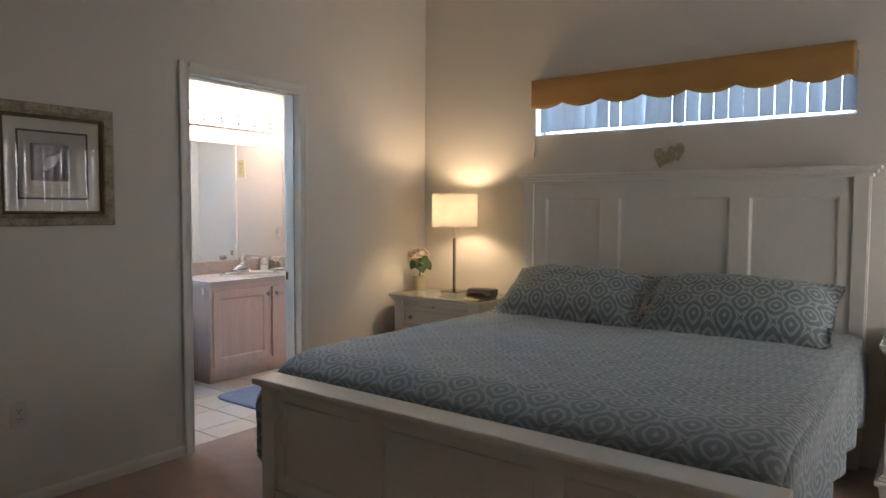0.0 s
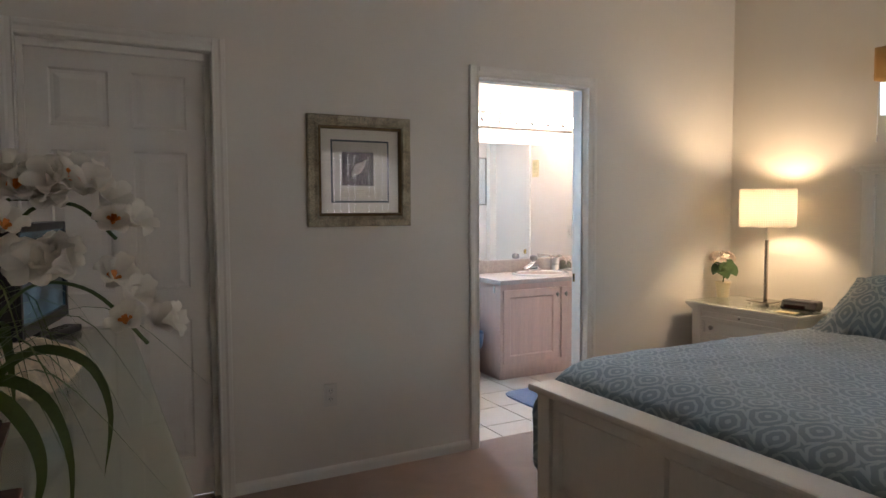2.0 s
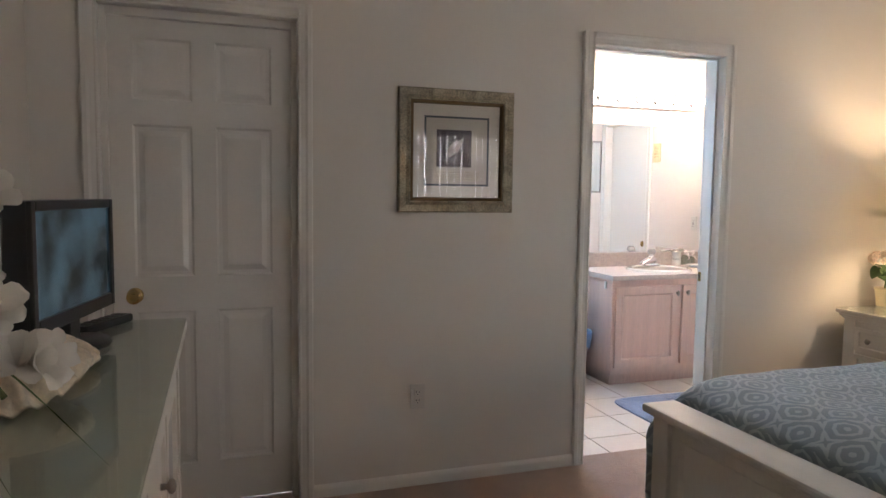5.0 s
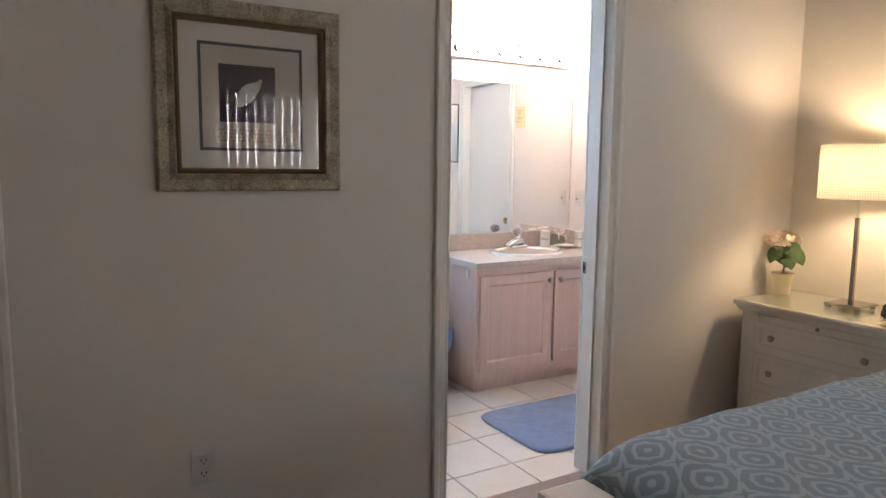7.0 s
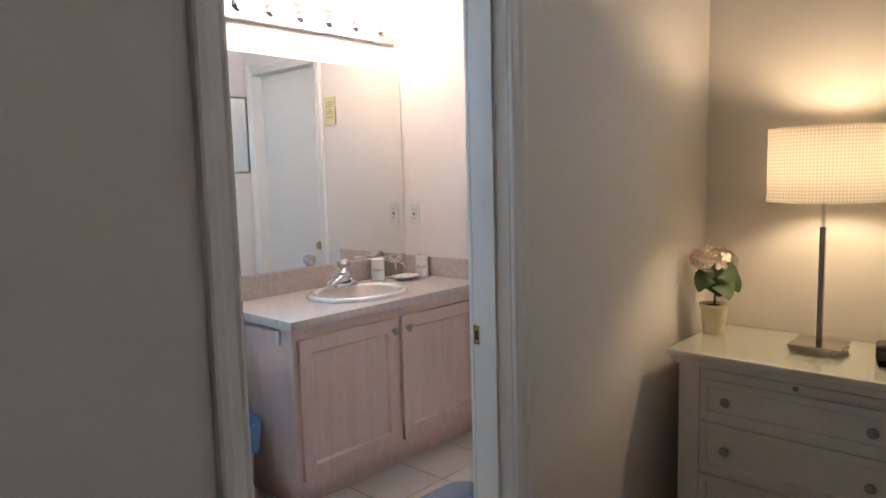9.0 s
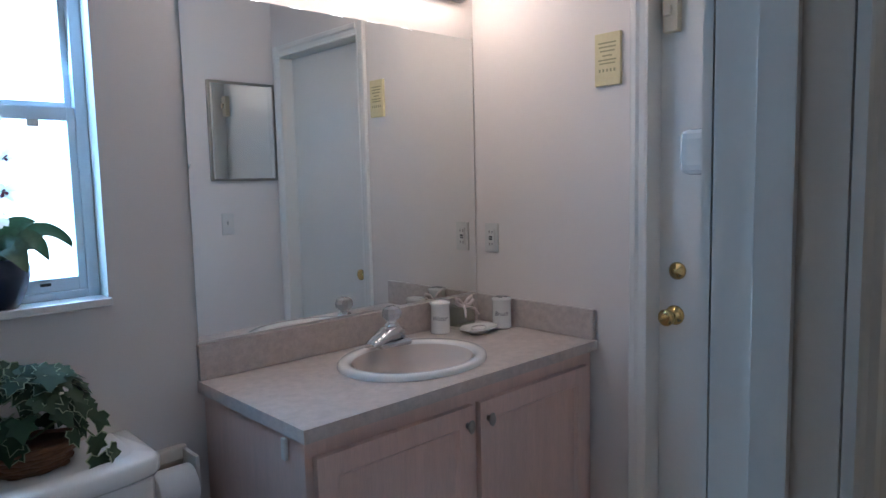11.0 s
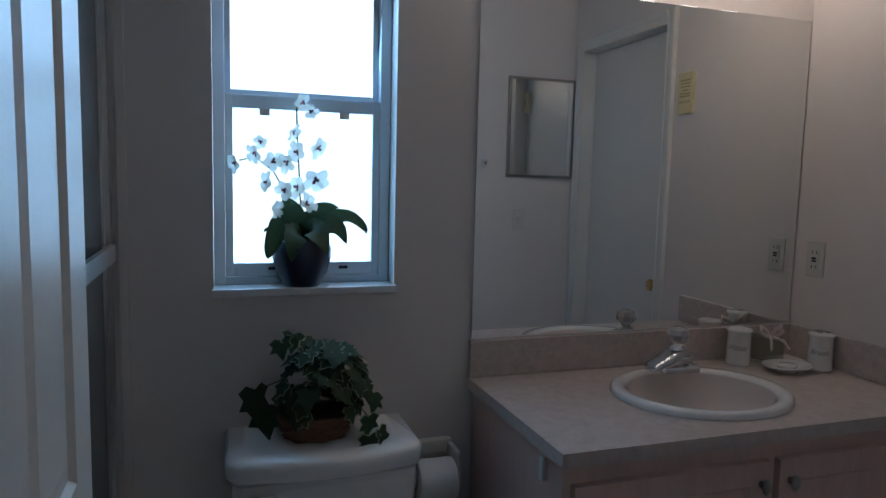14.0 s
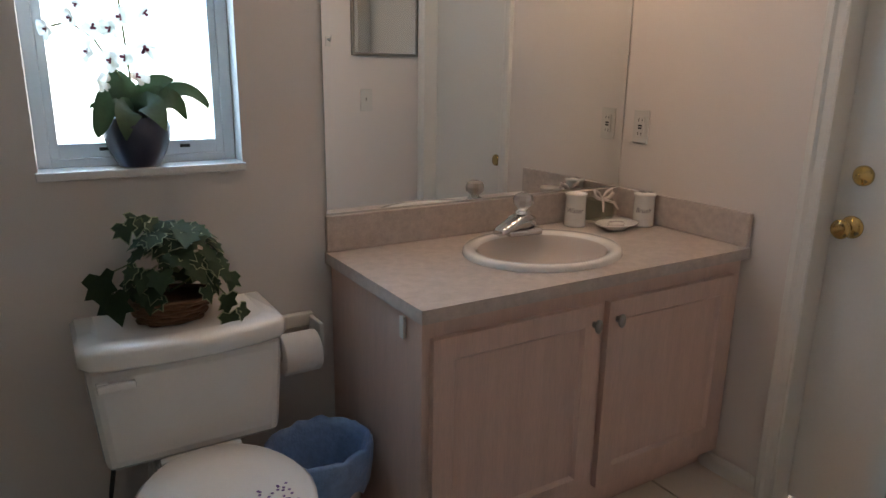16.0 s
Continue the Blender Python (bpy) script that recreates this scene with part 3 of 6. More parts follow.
def pillow(y, w, tilt, seed, label):
    """A sham: a plump cushion inside a flat flange, leaning on the headboard."""
    bm = bmesh.new()
    uvl = bm.loops.layers.uv.new("UVMap")
    n, m, h, t = 36, 24, 0.50, 0.13
    sides = []
    for side in (1, -1):
        grid = []
        for i in range(n + 1):
            col = []
            for j in range(m + 1):
                u, v = -1 + 2 * i / n, -1 + 2 * j / m
                iu, iv = max(0, 1 - (abs(u) / 0.90) ** 3.2), max(0, 1 - (abs(v) / 0.86) ** 2.8)
                bulge = t * (iu * iv) ** 0.55
                pinch = 1 - 0.05 * (1 - v * v) * abs(u) ** 6
                wob = 0.010 * noise.noise((u * 2.2 + seed, v * 2.2, side * 0.5)) + 0.004 * noise.noise((u * 7 + seed, v * 7, side))
                droop = -0.03 * abs(u) ** 4 * max(v, 0)
                col.append((bm.verts.new((u * w / 2 * pinch, v * h / 2 + droop, side * (bulge + 0.003) + wob + 0.010 * (1 - abs(noise.noise((u * 3.0 + seed, v * 1.6 + u, 4.0)))) ** 7 * (1 if side > 0 else 0))), (u * w / 2, v * h / 2)))
            grid.append(col)
        for i in range(n):
            for j in range(m):
                q = (grid[i][j], grid[i + 1][j], grid[i + 1][j + 1], grid[i][j + 1])
                f = bm.faces.new([a for a, _ in q])
                f.smooth = True
                for lp, (_, uv) in zip(f.loops, q):
                    lp[uvl].uv = uv
    bmesh.ops.remove_doubles(bm, verts=bm.verts, dist=0.0075)
    bmesh.ops.recalc_face_normals(bm, faces=bm.faces)
    ob = mesh_ob("pillow", bm, SHAM)
    ob.matrix_world = pose(1.60, y, 0.845, 0, -tilt, 0) @ pose(0, 0, 0, 0, 0, -90)
    return tagged(ob, label, "pillow", "pillows on the bed")


pillow(-1.50, 0.92, 32, 1.0, "plump blue damask pillow sham leaning on the headboard")
pillow(-2.42, 0.96, 34, 5.0, "plump blue damask pillow sham with a flopped corner")


# ---- nightstands ----
def nightstand(x0, y1):
    """Three drawers, a pull-out slide, moulded top under glass, bun feet. Front faces -x."""
    ns = thing("nightstand", (x0, y1, 0), "white painted three-drawer nightstand with a glass top", "nightstand", "nightstands beside the bed")
    w, d, h = 0.80, 0.475, 0.745
    part("top", boxes((0.0, d, -w, 0, h - 0.022, h, 0.006), (0.012, d, -w + 0.012, -0.012, h - 0.038, h - 0.022, 0.005), (0.022, d, -w + 0.022, -0.022, h - 0.050, h - 0.038, 0.003)), WHITEW, ns)
    part("glass_top", boxes((0.002, d - 0.002, -w + 0.002, -0.002, h + 0.0005, h + 0.006, 0.001)), GREENGLASS, ns, "clear glass sheet").visible_shadow = False
    part("carcass", boxes((0.040, d - 0.005, -w + 0.04, -0.04, 0.10, h - 0.05)), WHITEW, ns)
    for y in (-0.105, -w + 0.035):
        part("corner_post", boxes((0.030, 0.075, y, y + 0.07, 0.12, h - 0.049, 0.003)), WHITEW, ns)
    part("base_moulding", boxes((0.002, d, -w + 0.002, -0.002, 0.082, 0.108, 0.006), (0.016, d, -w + 0.016, -0.016, 0.108, 0.124, 0.005), (0.026, d, -w + 0.026, -0.026, 0.124, 0.136, 0.003)), WHITEW, ns)
    for x in (0.014, d - 0.080):
        for y in (-0.078, -w + 0.016):
            ft = bmesh.new()
            box(ft, x, x + 0.062, y, y + 0.062, 0, 0.083, 0.006)
            for v in ft.verts:
                k = 1 - 0.34 * (1 - v.co.z / 0.083)
                v.co.x, v.co.y = x + 0.0275 + (v.co.x - x - 0.0275) * k, y + 0.0275 + (v.co.y - y - 0.0275) * k
            part("foot", ft, WHITEW, ns)
    part("slide", boxes((0.032, 0.06, -w + 0.115, -0.115, 0.666, 0.690, 0.003)), WHITEW, ns)
    kn = lathe([(0, 0), (0.007, 0), (0.006, 0.010), (0.013, 0.014), (0.015, 0.019), (0.010, 0.025), (0, 0.027)], 14)
    kn.transform(pose(0.032, -w / 2, 0.678, 0, -90) @ Matrix.Scale(0.6, 4))
    part("slide_knob", kn, PEWTER, ns)
    dw = w - 0.22
    for z, dh in ((0.528, 0.128), (0.347, 0.162), (0.150, 0.178)):
        f = panelled(dw, dh, 0.02, [(0.022, 0.022, dw - 0.022, dh - 0.022)], depth=0.007, slope=0.012, both=False, raised=False)
        f.transform(pose(0.036, -0.11, z, 0, 0, -90))
        dr = part("drawer", f, WHITEW, ns)
        for y in (0.085, dw - 0.085):
            kn = lathe([(0, 0), (0.007, 0), (0.006, 0.010), (0.014, 0.014), (0.016, 0.020), (0.011, 0.026), (0, 0.028)], 14)
            kn.transform(pose(0.033, -0.11 - y, z + dh / 2, 0, -90))
            part("knob", kn, PEWTER, dr, "round pewter knob")
    return ns


nightstand(1.545, -0.065)
nightstand(1.545, -3.065)

# ---- bedside lamp ----
lamp = thing("table_lamp", (1.80, -0.47, 0.752), "steel table lamp with a lit white drum shade", "lamp")
part("base", boxes((-0.076, 0.076, -0.076, 0.076, 0.014, 0.024, 0.003)), LAMPM, lamp)
for sx in (-0.062, 0.062):
    for sy in (-0.062, 0.062):
        b = lathe([(0, 0), (0.011, 0.002), (0.013, 0.008), (0.010, 0.014), (0, 0.014)], 12)
        b.transform(pose(sx, sy, 0))
        part("foot", b, METAL, lamp)
part("stem", boxes((-0.0085, 0.0085, -0.0085, 0.0085, 0.024, 0.40, 0.002)), LAMPM, lamp)
part("neck", lathe([(0, 0.40), (0.0055, 0.40), (0.0055, 0.488), (0.016, 0.495), (0.016, 0.545), (0, 0.545)], 14), METAL, lamp)
part("bulb", lathe([(0.012, 0.545), (0.020, 0.555), (0.022, 0.562), (0, 0.566)], 14), PLATE, lamp)


def shade():
    bm = bmesh.new()
    uvl = bm.loops.layers.uv.new("UVMap")
    n, rows = 56, 8
    for i in range(n):
        for k in range(rows):
            vs, uv = [], []
            for a, z in ((i, k), (i + 1, k), (i + 1, k + 1), (i, k + 1)):
                th = 2 * math.pi * a / n
                vs.append(bm.verts.new((0.150 * math.cos(th), 0.168 * math.sin(th), 0.482 + 0.232 * z / rows)))
                uv.append((a / n * 1.1, 0.23 * z / rows))
            f = bm.faces.new(vs)
            f.smooth = True
            for lp, c in zip(f.loops, uv):
                lp[uvl].uv = c
    bmesh.ops.remove_doubles(bm, verts=bm.verts, dist=1e-5)
    return bm


part("shade", shade(), SHADE, lamp, "white textured drum shade")
sp = bmesh.new()
for a in (0, 120, 240):
    c, s = math.cos(radians(a)), math.sin(radians(a))
    join(sp, tube([(0.012 * c, 0.012 * s, 0.53), (0.149 * c, 0.167 * s, 0.485)], 0.002, 6))
part("spider", sp, METAL, lamp)


# ---- bathroom: vanity ----
van = thing("vanity_cabinet", (0, 0, 0), "pickled oak vanity cabinet with two panelled doors", "cabinet")
VX0, VX1, VY = 0.885, 2.046, 1.150
part("side_panel", boxes((VX0, VX0 + 0.016, VY + 0.02, 1.695, 0.085, 0.765, 0.001)), OAK, van)
part("side_panel", boxes((VX1 - 0.016, VX1, VY + 0.02, 1.695, 0.085, 0.765, 0.001)), OAK, van)
part("bottom_panel", boxes((VX0 + 0.016, VX1 - 0.016, VY + 0.02, 1.695, 0.10, 0.116)), OAK, van)
part("back_panel", boxes((VX0 + 0.016, VX1 - 0.016, 1.685, 1.695, 0.116, 0.765)), OAK, van)
part("toe_kick", boxes((VX0 + 0.034, VX1, 1.215, 1.69, 0.0, 0.10)), OAK, van)
part("face_frame", boxes((VX0 - 0.001, VX0 + 0.060, VY, VY + 0.02, 0.085, 0.765), (VX1 - 0.075, VX1, VY, VY + 0.02, 0.085, 0.765), (VX0 + 0.060, VX1 - 0.075, VY, VY + 0.02, 0.690, 0.765),
                         (VX0 + 0.060, VX1 - 0.075, VY, VY + 0.02, 0.085, 0.185), (1.395, 1.500, VY, VY + 0.02, 0.185, 0.690), b=0.001), OAK, van)
for x0, x1, kx in ((0.905, 1.432, 1.405), (1.462, 2.000, 1.492)):
    w = x1 - x0
    d = panelled(w, 0.575, 0.020, [(0.056, 0.056, w - 0.056, 0.519)], depth=0.011, slope=0.024, both=False, raised=False)
    d.transform(pose(x0, VY - 0.0105, 0.143))
    dob = part("cabinet_door", d, OAK, van)
    kn = lathe([(0, 0), (0.007, 0), (0.006, 0.012), (0.014, 0.016), (0.015, 0.021), (0.008, 0.027), (0, 0.028)], 14)
    kn.transform(pose(kx, VY - 0.021, 0.665, 90) @ Matrix.Diagonal((0.85, 1.35, 1, 1)))
    part("knob", kn, PEWTER, dob, "oval pewter knob")
part("child_latch", boxes((VX0 - 0.010, VX0, VY + 0.075, VY + 0.095, 0.695, 0.750, 0.003)), PLATE, van, "small white plastic clip")

SCX, SCY, SA, SB = 1.440, 1.398, 0.252, 0.213
top = thing("countertop", (0, 0, 0), "speckled beige laminate countertop with backsplash", "countertop")


def counter_slab():
    """A slab with an oval hole for the basin and a rolled front edge."""
    bm = bmesh.new()
    n = 48
    X0, X1, Y0, Y1, z0, z1 = 0.868, 2.048, 1.122, 1.698, 0.766, 0.800

    def edge(th):
        c, s = math.cos(th), math.sin(th)
        k = min((X1 - SCX if c > 0 else SCX - X0) / max(abs(c), 1e-6), (Y1 - SCY if s > 0 else SCY - Y0) / max(abs(s), 1e-6))
        return SCX + k * c, SCY + k * s
    ths = sorted([2 * math.pi * i / n for i in range(n)] + [math.atan2(y - SCY, x - SCX) % (2 * math.pi) for x in (X0, X1) for y in (Y0, Y1)])
    inner = [(SCX + 0.93 * SA * math.cos(t), SCY + 0.93 * SB * math.sin(t)) for t in ths]
    outer = [edge(t) for t in ths]
    m = len(ths)
    L = [[bm.verts.new((x, y, z)) for x, y in ring] for ring, z in ((inner, z0), (inner, z1), (outer, z1), (outer, z0))]
    for a, b_ in zip(L, L[1:] + L[:1]):
        for i in range(m):
            bm.faces.new((a[i], a[(i + 1) % m], b_[(i + 1) % m], b_[i]))
    bmesh.ops.recalc_face_normals(bm, faces=bm.faces)
    return bm


part("slab", counter_slab(), LAM, top)
part("backsplash", boxes((0.870, 2.047, 1.680, 1.698, 0.801, 0.908, 0.003)), LAM, top)
part("side_splash", boxes((2.029, 2.047, 1.128, 1.679, 0.801, 0.908, 0.003)), LAM, top)

sink = thing("sink", (SCX, SCY, 0.80), "oval white drop-in basin set in the countertop", "sink")
part("rim", lathe([(SA, 0.001), (SA * 0.995, 0.012), (SA * 0.965, 0.019), (SA * 0.88, 0.018), (SA * 0.83, 0.013), (SA * 0.815, 0.006)], 56, 1.0, SB / SA), PORC, sink)
part("bowl", lathe([(SA * 0.816, 0.007), (SA * 0.80, -0.002), (SA * 0.77, -0.03), (SA * 0.62, -0.085), (SA * 0.30, -0.125), (0.022, -0.13), (0, -0.13)], 56, 1.0, SB / SA), BONE, sink, "bone-coloured bowl")
part("drain", lathe([(0.024, -0.128), (0.022, -0.125), (0.012, -0.126), (0, -0.127)], 20), CHROME, sink, "chrome drain ring")

fau = thing("faucet", pose(1.484, 1.556, 0.814, 0, 0, -6) @ Matrix.Diagonal((1.2, 1.2, 1.05, 1)), "chrome single-handle faucet with clear acrylic knob", "faucet")
fb_ = bmesh.new()
box(fb_, -0.052, 0.052, -0.026, 0.026, 0.0, 0.022, 0.009, 3)
part("base", fb_, CHROME, fau)
sp_ = bmesh.new()
secs = []
for y, z, w, h in ((0.026, 0.040, 0.026, 0.020), (0.0, 0.046, 0.030, 0.026), (-0.030, 0.042, 0.027, 0.020), (-0.058, 0.032, 0.024, 0.014), (-0.084, 0.022, 0.021, 0.010), (-0.091, 0.018, 0.018, 0.007)):
    secs.append([sp_.verts.new((w * math.copysign(abs(math.cos(a)) ** 0.6, math.cos(a)), y, z + h * math.copysign(abs(math.sin(a)) ** 0.6, math.sin(a)))) for a in [2 * math.pi * k / 16 for k in range(16)]])
for a, b_ in zip(secs, secs[1:]):
    for k in range(16):
        sp_.faces.new((a[k], a[(k + 1) % 16], b_[(k + 1) % 16], b_[k])).smooth = True
sp_.faces.new(secs[0][::-1])
sp_.faces.new(secs[-1])
bmesh.ops.recalc_face_normals(sp_, faces=sp_.faces)
sp_.transform(pose(0, 0, 0, 0, 0, -76))
part("spout", sp_, CHROME, fau)
part("collar", lathe([(0.022, 0.055), (0.021, 0.072), (0.014, 0.076), (0.012, 0.084), (0, 0.084)], 20), CHROME, fau)
kb = bmesh.new()
kp = [(0, 0.082), (0.017, 0.084), (0.026, 0.094), (0.028, 0.108), (0.024, 0.122), (0.013, 0.129), (0, 0.130)]
kb = lathe(kp, 10)
for f in kb.faces:
    f.smooth = False
ACRYL = glass("acrylic", (0.95, 0.93, 0.92), 0.18)
ACRYL.node_tree.nodes["Principled BSDF"].inputs["Transmission Weight"].default_value = 0.65
part("handle", kb, ACRYL, fau, "faceted clear acrylic knob")
part("handle_core", lathe([(0, 0.084), (0.007, 0.084), (0.009, 0.115), (0.010, 0.124), (0, 0.125)], 12), CHROME, fau)

mir = thing("wall_mirror", (0, 0, 0), "large frameless wall mirror above the vanity", "mirror")
part("mirror_glass", boxes((0.876, 2.040, 1.6935, 1.6985, 0.912, 1.912, 0.0008)), MIRROR, mir)
part("edge_channel", boxes((0.874, 2.042, 1.691, 1.699, 0.9085, 0.9145)), METAL, mir, "thin metal bottom channel")

bar = thing("vanity_light", (0, 0, 0), "vanity light bar with six lit globe bulbs", "light fixture")
part("back_plate", boxes((0.955, 1.985, 1.662, 1.699, 2.045, 2.165, 0.006)), METAL, bar)
for i in range(6):
    x = 1.045 + 0.168 * i
    so = lathe([(0, 0), (0.030, 0), (0.030, 0.006), (0.021, 0.010), (0.020, 0.042), (0, 0.042)], 16)
    so.transform(pose(x, 1.662, 2.105, 90))
    part("socket", so, CHROME, bar, "chrome bulb socket")
    gl = lathe([(0.0, -0.048), (0.022, -0.043), (0.040, -0.026), (0.048, 0), (0.040, 0.026), (0.022, 0.043), (0, 0.048)], 16)
    gl.transform(pose(x, 1.578, 2.105))
    part("globe_bulb", gl, BULB, bar, "lit white globe bulb")


# ---- bathroom: small wall things ----
def wall_plate(name, m, label, toggle=False, gfci=False):
    """A cover plate in the xz plane, front towards -y."""
    ob = thing(name, m, label, "light switch" if toggle else "outlet")
    part("plate", boxes((-0.035, 0.035, -0.006, 0, -0.058, 0.058, 0.003)), PLATE, ob)
    if toggle:
        part("toggle", boxes((-0.006, 0.006, -0.018, -0.005, -0.004, 0.016, 0.002)), PLATE, ob)
    elif gfci:
        part("receptacle", boxes((-0.017, 0.017, -0.009, -0.005, -0.034, 0.034, 0.001)), PLATE, ob)
        for z in (-0.024, 0.024):
            part("slot", boxes((-0.009, -0.006, -0.0095, -0.0085, z - 0.006, z + 0.005), (0.006, 0.009, -0.0095, -0.0085, z - 0.005, z + 0.004)), BLACK, ob)
        part("test_button", boxes((-0.008, 0.008, -0.011, -0.008, 0.001, 0.007)), BLACK, ob)
        part("reset_button", boxes((-0.008, 0.008, -0.011, -0.008, -0.008, -0.002)), BLACK, ob)
    else:
        for z in (-0.020, 0.020):
            part("receptacle", boxes((-0.016, 0.016, -0.0085, -0.005, z - 0.014, z + 0.014, 0.003)), PLATE, ob)
            part("slot", boxes((-0.008, -0.0055, -0.0092, -0.008, z - 0.003, z + 0.007), (0.0055, 0.008, -0.0092, -0.008, z - 0.003, z + 0.006), (-0.002, 0.002, -0.0092, -0.008, z - 0.011, z - 0.007)), BLACK, ob)
    return ob


wall_plate("outlet", pose(-0.870, 0, 0.425), "off-white duplex outlet low on the wall")
wall_plate("outlet", pose(XW, 1.612, 1.136, 0, 0, -90), "white outlet with test buttons beside the mirror", gfci=True)
wall_plate("light_switch", pose(1.735, WT + 0.01, 1.16, 0, 0, 180), "white toggle light switch under the medicine cabinet", toggle=True)

cabm = thing("medicine_cabinet", (0, WT + 0.01, 0), "mirrored medicine cabinet with a thin metal frame", "medicine cabinet")
part("box", boxes((1.655, 2.034, 0.0, 0.014, 1.395, 1.915)), METAL, cabm)
part("mirror_door", boxes((1.663, 2.026, 0.0145, 0.019, 1.403, 1.907, 0.001)), MIRROR, cabm)
part("frame", boxes((1.650, 1.664, 0.002, 0.024, 1.390, 1.920, 0.002), (2.025, 2.039, 0.002, 0.024, 1.390, 1.920, 0.002), (1.664, 2.025, 0.002, 0.024, 1.390, 1.404, 0.002), (1.664, 2.025, 0.002, 0.024, 1.906, 1.920, 0.002)), PEWTER, cabm)
hook = thing("robe_hook", (1.525, WT + 0.01, 1.455), "small white robe hook on the wall", "hook")
part("plate", boxes((-0.014, 0.014, 0, 0.006, -0.025, 0.025, 0.002)), PLATE, hook)
part("prong", tube([(0, 0.005, 0.01), (0, 0.03, 0.0), (0, 0.042, 0.012), (0, 0.045, 0.026)], 0.005), PLATE, hook)

PAPER = mat("cream_plaque", (0.62, 0.54, 0.31), 0.6, vary=0.08, scale=20)
INK = mat("green_ink", (0.30, 0.28, 0.15), 0.7)
sign = thing("notice_plaque", pose(XW, 1.125, 1.665, 0, 0, -90), "cream notice plaque with lines of small print", "sign")
part("board", boxes((0, 0.096, -0.013, 0, 0, 0.170, 0.002)), PAPER, sign)
for k, (z, a, b_) in enumerate(((0.135, 0.014, 0.082), (0.122, 0.016, 0.080), (0.109, 0.020, 0.076), (0.094, 0.030, 0.066), (0.080, 0.014, 0.082), (0.069, 0.018, 0.078))):
    part("print_line", boxes((a, b_, -0.0136, -0.0128, z, z + 0.005)), INK, sign)
for k in range(5):
    part("print_mark", boxes((0.016 + 0.014 * k, 0.023 + 0.014 * k, -0.0136, -0.0128, 0.044, 0.054)), INK, sign)

# ---- bathroom: things on the counter ----
GREYINK = mat("grey_ink", (0.16, 0.15, 0.16), 0.6, bump=0)


def cup(x, y, turn, label):
    ob = thing("tumbler", pose(x, y, 0.800, 0, 0, turn), label, "tumbler")
    ob.scale = (1.08, 1.08, 1.12)
    part("body", lathe([(0, 0), (0.033, 0), (0.036, 0.004), (0.034, 0.010), (0.033, 0.092), (0.036, 0.097), (0.036, 0.103), (0.031, 0.104), (0.030, 0.012), (0, 0.010)], 28), PORC, ob)
    return ob


def lettering(text, parent, size, material, m):
    cu = bpy.data.curves.new("lettering", "FONT")
    cu.body, cu.size, cu.align_x, cu.align_y, cu.shear = text, size, "CENTER", "CENTER", 0.3
    tmp = new("lettering", cu)
    dg = bpy.context.evaluated_depsgraph_get()
    me = bpy.data.meshes.new_from_object(tmp.evaluated_get(dg))
    bpy.data.objects.remove(tmp)
    me.materials.clear()
    me.materials.append(material)
    me.transform(m)
    for v in me.vertices:
        r = 0.0338
        a = v.co.x / r
        v.co.x, v.co.y = r * math.sin(a), -r * math.cos(a)
    ob = new("lettering", me)
    ob.parent = parent
    return ob


c1 = cup(1.770, 1.624, -48, "white ceramic tumbler lettered in grey script")
lettering("Water", c1, 0.022, GREYINK, pose(0, 0, 0.052, 90))
c2 = cup(1.988, 1.512, -52, "white ceramic brush holder with a pierced lid")
lettering("Brush", c2, 0.022, GREYINK, pose(0, 0, 0.052, 90))
part("lid", lathe([(0, 0.106), (0.030, 0.1055), (0.034, 0.103), (0.031, 0.1015), (0, 0.1015)], 24), PORC, c2)
for a in (20, 140, 260):
    hb_ = lathe([(0, 0.1062), (0.008, 0.1062), (0.008, 0.1068), (0, 0.1068)], 10)
    hb_.transform(pose(0.016 * math.cos(radians(a)), 0.016 * math.sin(radians(a)), 0))
    part("hole", hb_, BLACK, c2)
dish = thing("soap_dish", (1.862, 1.515, 0.800), "oval white ceramic soap dish with a bar of soap", "soap dish")
part("dish", lathe([(0, 0), (0.040, 0), (0.042, 0.006), (0.082, 0.018), (0.086, 0.023), (0.080, 0.023), (0.045, 0.010), (0, 0.010)], 32, 1.0, 0.72), PORC, dish)
part("soap", lathe([(0, 0.0105), (0.030, 0.0105), (0.034, 0.016), (0.030, 0.023), (0, 0.025)], 24, 1.0, 0.7), PORC, dish, "pale bar of soap")
JARGLASS = sheet_glass("thin_jar_glass", (0.90, 0.93, 0.90))
jar = thing("glass_jar", pose(1.880, 1.622, 0.800) @ Matrix.Diagonal((1.15, 1.15, 1.35, 1)), "small clear glass jar tied with a pale ribbon", "jar")
part("body", lathe([(0, 0), (0.040, 0), (0.046, 0.008), (0.047, 0.045), (0.040, 0.058), (0.041, 0.063), (0.037, 0.063), (0.036, 0.056), (0.043, 0.044), (0.042, 0.010), (0, 0.006)], 28), JARGLASS, jar).visible_shadow = False
RIB = mat("pale_ribbon", (0.72, 0.62, 0.58), 0.5)
rb = bmesh.new()
for s in (-1, 1):
    join(rb, tube([(0, -0.01, 0.064), (s * 0.018, -0.012, 0.082), (s * 0.036, -0.014, 0.088), (s * 0.040, -0.016, 0.078), (s * 0.022, -0.018, 0.068), (0, -0.012, 0.064)], [0.004, 0.005, 0.006, 0.006, 0.005, 0.004], 6))
    join(rb, tube([(0, -0.012, 0.064), (s * 0.022, -0.040, 0.058), (s * 0.032, -0.052, 0.040)], [0.004, 0.004, 0.003], 6))
part("ribbon", rb, RIB, jar, "pale ribbon bow")

